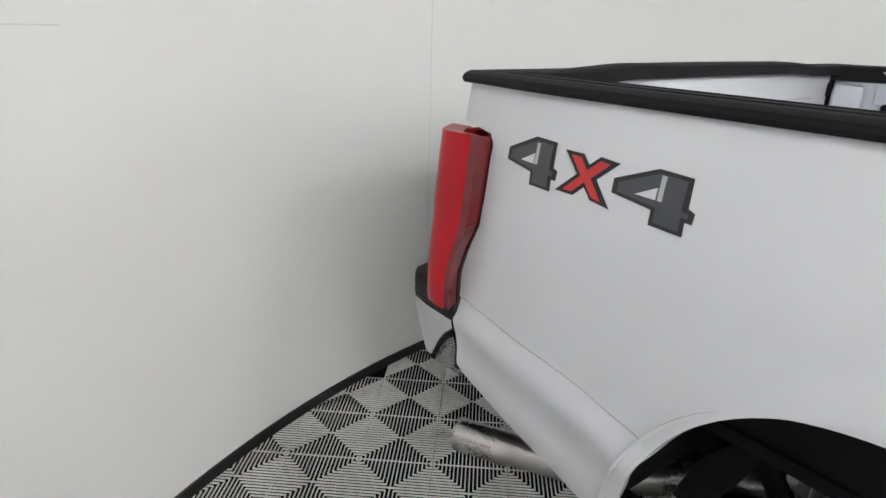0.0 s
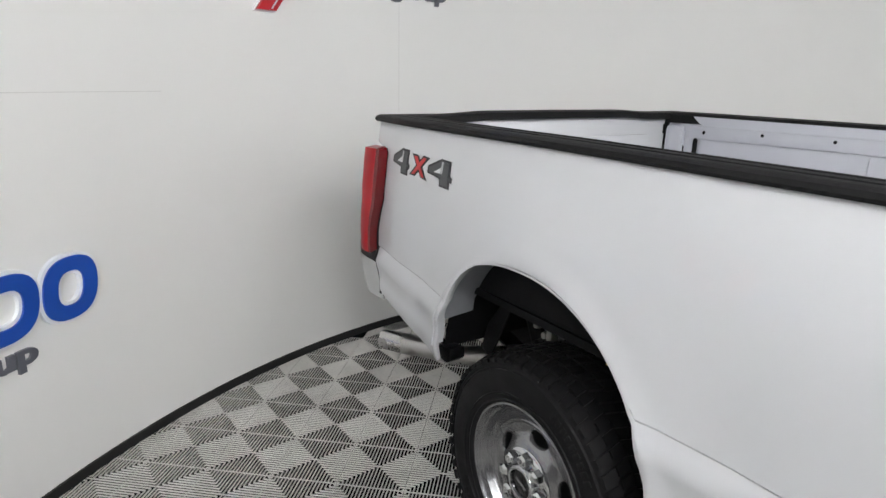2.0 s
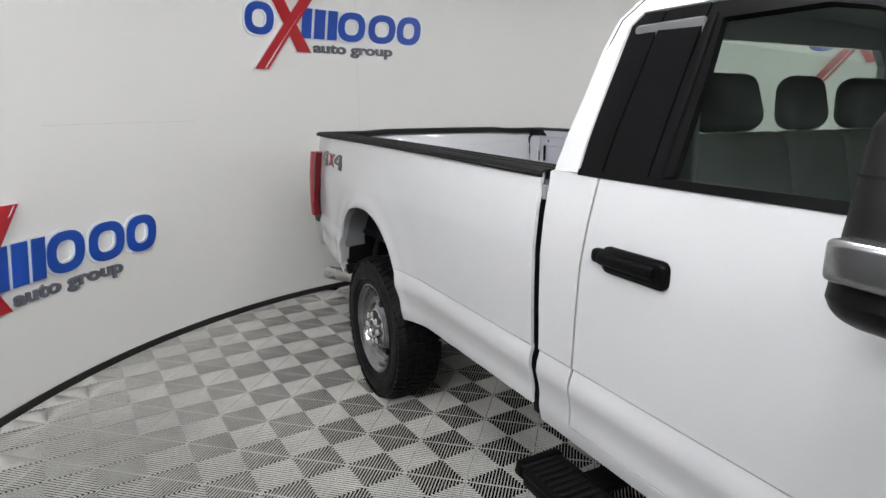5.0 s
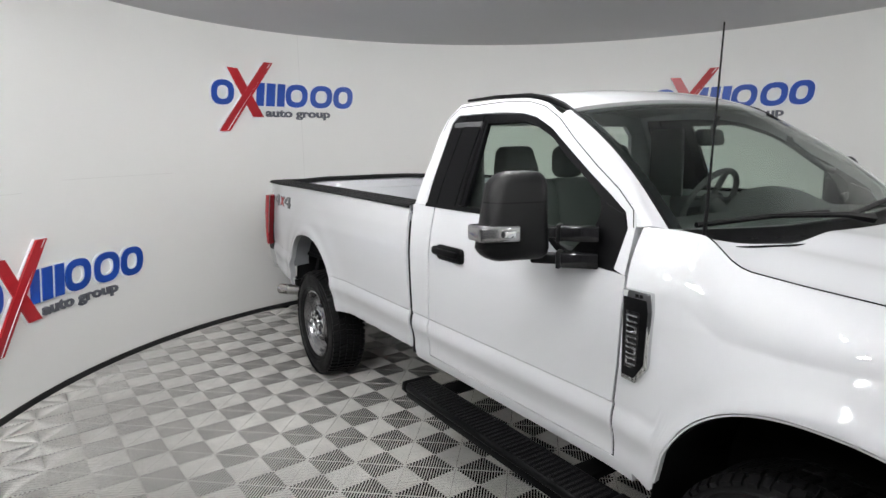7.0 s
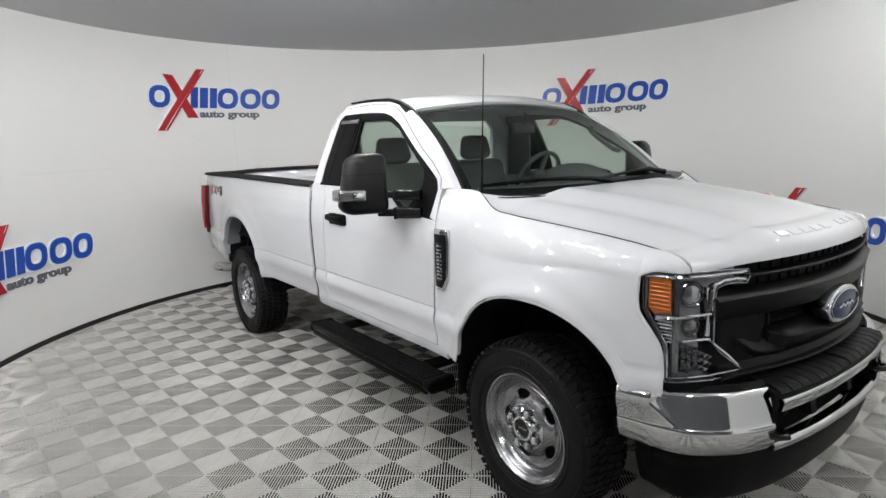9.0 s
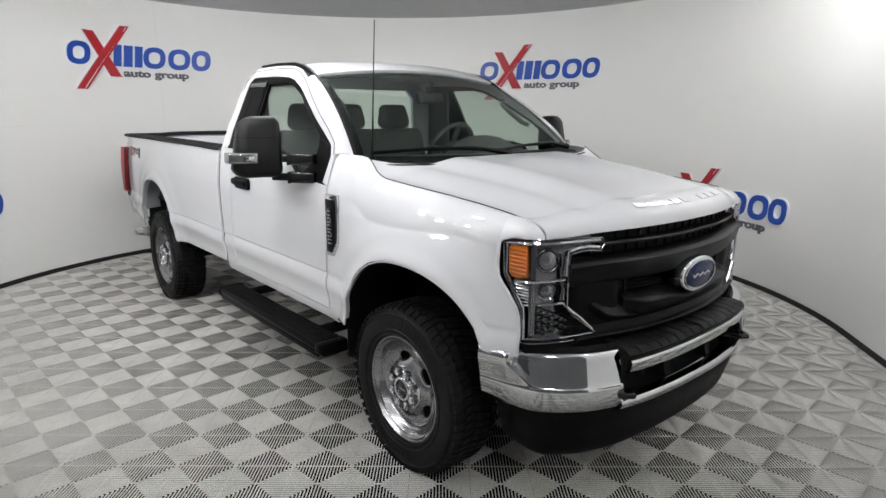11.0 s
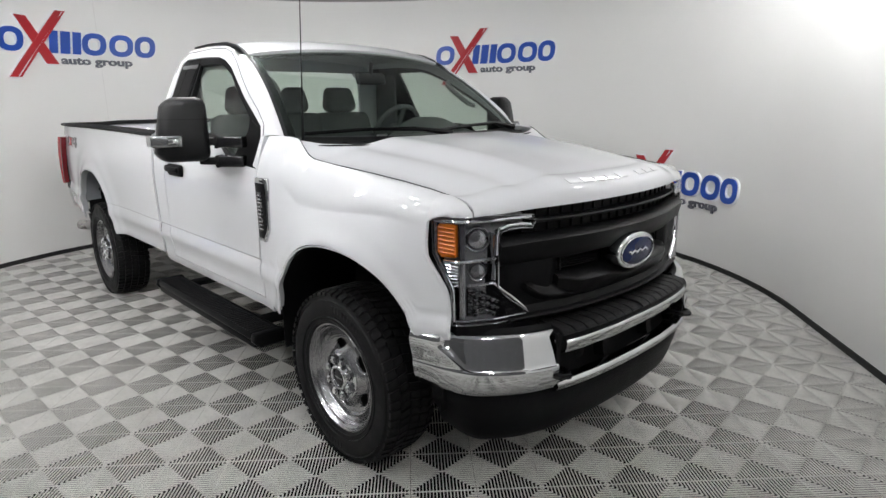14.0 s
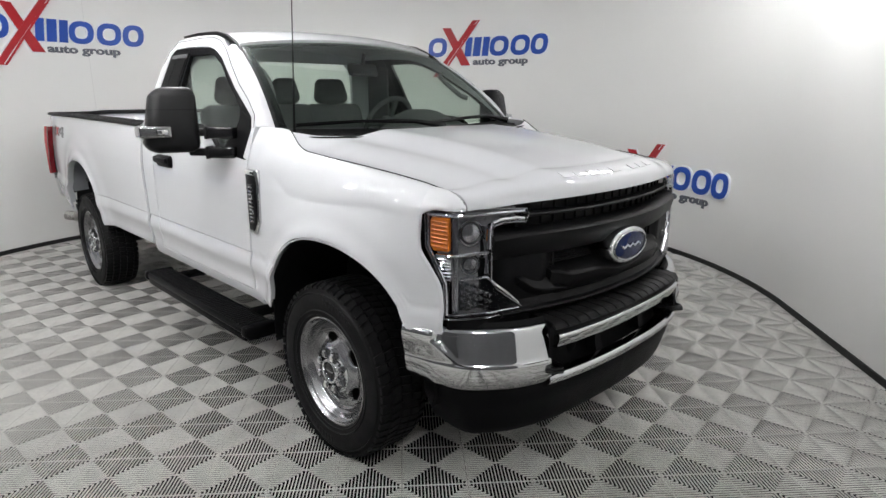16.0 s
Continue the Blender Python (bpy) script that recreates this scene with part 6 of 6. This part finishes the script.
# ---- decal on the bed side: plain cut shapes ----
def decal(poly, mat, d, name):
    for side in (-1, 1):
        def put(s, h, dd):
            x = -4.560 + 1.03 * s if side < 0 else -4.560 + 1.03 * (0.452 - s)
            z = 1.277 + 0.84 * h - 0.0685 * s
            return (x, side * (half_width(x, z) + dd), z)
        tp(name, slab(poly, d, d + 0.0012, put), mat, "", None, smooth=False)


def four(o, sx):
    out = [(0.0, 0.040), (0.0, 0.070), (0.085, 0.110), (0.150, 0.110), (0.152, 0.055), (0.165, 0.050), (0.163, 0.028), (0.150, 0.028), (0.150, 0.0), (0.085, 0.0), (0.085, 0.030)]
    inn = [(0.012, 0.046), (0.012, 0.066), (0.090, 0.102), (0.142, 0.102), (0.142, 0.048), (0.155, 0.044), (0.154, 0.036), (0.142, 0.036), (0.142, 0.008), (0.094, 0.008), (0.094, 0.038)]
    hole = [(0.050, 0.052), (0.092, 0.052), (0.092, 0.076)]
    return [[(o + x * sx, y) for x, y in p] for p in (out, inn, hole)]


for o, sx in ((0.0, 0.93), (0.288, 1.0)):
    a, b, c = four(o, sx)
    decal(a, DECAL_DARK, 0.0006, "decal_edge")
    decal(b, DECAL_GREY, 0.0022, "decal_figure")
    decal(c, PAINT, 0.0038, "decal_hole")
    decal([(o + 0.095 * sx, 0.052), (o + 0.095 * sx, 0.100), (o + 0.104 * sx, 0.100), (o + 0.104 * sx, 0.052)], DECAL_PALE, 0.0038, "decal_line")
xo = 0.165
decal([(xo, 0.102), (xo + 0.045, 0.102), (xo + 0.062, 0.082), (xo + 0.085, 0.104), (xo + 0.130, 0.100), (xo + 0.085, 0.056), (xo + 0.122, 0.004), (xo + 0.078, 0.010), (xo + 0.060, 0.034), (xo + 0.036, 0.010), (xo - 0.010, 0.010), (xo + 0.038, 0.058)], DECAL_DARK, 0.0006, "decal_cross_edge")
decal([(xo + 0.018, 0.095), (xo + 0.042, 0.095), (xo + 0.061, 0.070), (xo + 0.087, 0.096), (xo + 0.110, 0.094), (xo + 0.074, 0.056), (xo + 0.103, 0.013), (xo + 0.081, 0.017), (xo + 0.060, 0.045), (xo + 0.034, 0.018), (xo + 0.010, 0.017), (xo + 0.049, 0.057)], DECAL_RED, 0.0022, "decal_cross")


# the tail is drawn in a little and set lower below the rails
for ob in TRUCK.children_recursive:
    if ob.type == "MESH" and ob.parent.name[:5] != "wheel" and ob.name[:5] != "wheel":
        for v in ob.data.vertices:
            if v.co.x < -3.3:
                k = smooth_table(-v.co.x, [(3.3, 0.0), (4.6, 1.0)])
                low = smooth_table(v.co.z, [(1.34, 1.0), (1.44, 0.0)]) * smooth_table(-v.co.x, [(4.1, 0.0), (4.6, 1.0)])
                v.co.x += 0.056 * k
                v.co.z -= 0.020 * low


# ---- ribbed floor tiles ----
SIDE, TURN_T = 0.2861, 49.79
TX, TY = -0.9982, -1.5985
RIBS = 19


def tile_mesh():
    """One tile: four fans of ribs, each running square to its outer edge, and a thin rim."""
    v, f = [], []

    def bar(x0, x1, y0a, y0b, y1a, y1b, top=0.0, low=-0.006):
        k = len(v)
        v.extend([(x0, y0a, low), (x1, y0b, low), (x1, y1b, low), (x0, y1a, low), (x0, y0a, top), (x1, y0b, top), (x1, y1b, top), (x0, y1a, top)])
        f.extend([(k + 4, k + 5, k + 6, k + 7), (k, k + 1, k + 5, k + 4), (k + 1, k + 2, k + 6, k + 5), (k + 2, k + 3, k + 7, k + 6), (k + 3, k, k + 4, k + 7)])
    h = SIDE / 2 - 0.0012
    pitch = 2 * h / RIBS
    w = pitch * 0.135
    for r in range(RIBS):
        c = -h + (r + 0.5) * pitch
        a = abs(c) + 0.0005
        if h - a < 0.004:
            continue
        bar(c - w, c + w, a, a, h, h)
        bar(c - w, c + w, -h, -h, -a, -a)
        k = len(v)
        bar(c - w, c + w, a, a, h, h)
        v[k:k + 8] = [(-y, x, z) for x, y, z in v[k:k + 8]]
        k = len(v)
        bar(c - w, c + w, -h, -h, -a, -a)
        v[k:k + 8] = [(-y, x, z) for x, y, z in v[k:k + 8]]
    # rim
    t = 0.0011
    bar(-h, h, -h, -h, -h + t, -h + t, -0.0018, -0.005)
    bar(-h, h, h - t, h - t, h, h, -0.0018, -0.005)
    bar(-h, -h + t, -h, -h, h, h, -0.0019, -0.005)
    bar(h - t, h, -h, -h, h, h, -0.0019, -0.005)
    me = bpy.data.meshes.new("tile")
    me.from_pydata(v, [], f)
    me.materials.append(TILE)
    return me, v, f


def in_room(x, y):
    """Inside the booth or its entrance."""
    if math.hypot(x - CX, y - CY) < RW + 0.12:
        return True
    if x > -1.8:
        q = [Vector((2.6, -5.3)), Vector(LINE[0]), Vector(LINE[110]), Vector(LINE[-1])]
        inside = True
        for a, b in zip(q, q[1:] + q[:1]):
            d = b - a
            if d.x * (y - a.y) - d.y * (x - a.x) > 0.15 * d.length:
                inside = False
        return inside
    return False


TILE_MESH, tv, tf = tile_mesh()
tc_, ts_ = math.cos(radians(TURN_T)), math.sin(radians(TURN_T))
cells = []
for i in range(-34, 35):
    for j in range(-34, 35):
        u, w_ = (i + 0.5) * SIDE, (j + 0.5) * SIDE
        x, y = TX + u * tc_ - w_ * ts_, TY + u * ts_ + w_ * tc_
        if in_room(x, y):
            cells.append((x, y))
# the tiles along the walkway beside the truck are single pieces, the others one sheet
near = sorted(cells, key=lambda p: abs(p[1] + 1.25) * 1.4 + max(0, abs(p[0] + 1.2) - 3.0))[:300]
chosen = set(near)
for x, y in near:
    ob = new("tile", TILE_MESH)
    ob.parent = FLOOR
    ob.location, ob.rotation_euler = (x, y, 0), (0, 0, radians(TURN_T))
rest = [c for c in cells if c not in chosen]
arr, faces = np.array(tv), np.array(tf)
rot = np.array([[tc_, -ts_, 0], [ts_, tc_, 0], [0, 0, 1]])
av = np.concatenate([arr @ rot.T + np.array([x, y, 0]) for x, y in rest])
af = np.concatenate([faces + len(tv) * k for k in range(len(rest))])
me = bpy.data.meshes.new("tile_field")
me.vertices.add(len(av))
me.vertices.foreach_set("co", av.ravel())
me.loops.add(af.size)
me.loops.foreach_set("vertex_index", af.ravel())
me.polygons.add(len(af))
me.polygons.foreach_set("loop_start", np.arange(0, af.size, 4))
me.polygons.foreach_set("loop_total", np.full(len(af), 4))
me.update(calc_edges=True)
me.materials.append(TILE)
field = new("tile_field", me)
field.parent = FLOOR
tagged(field, kind="stuff")
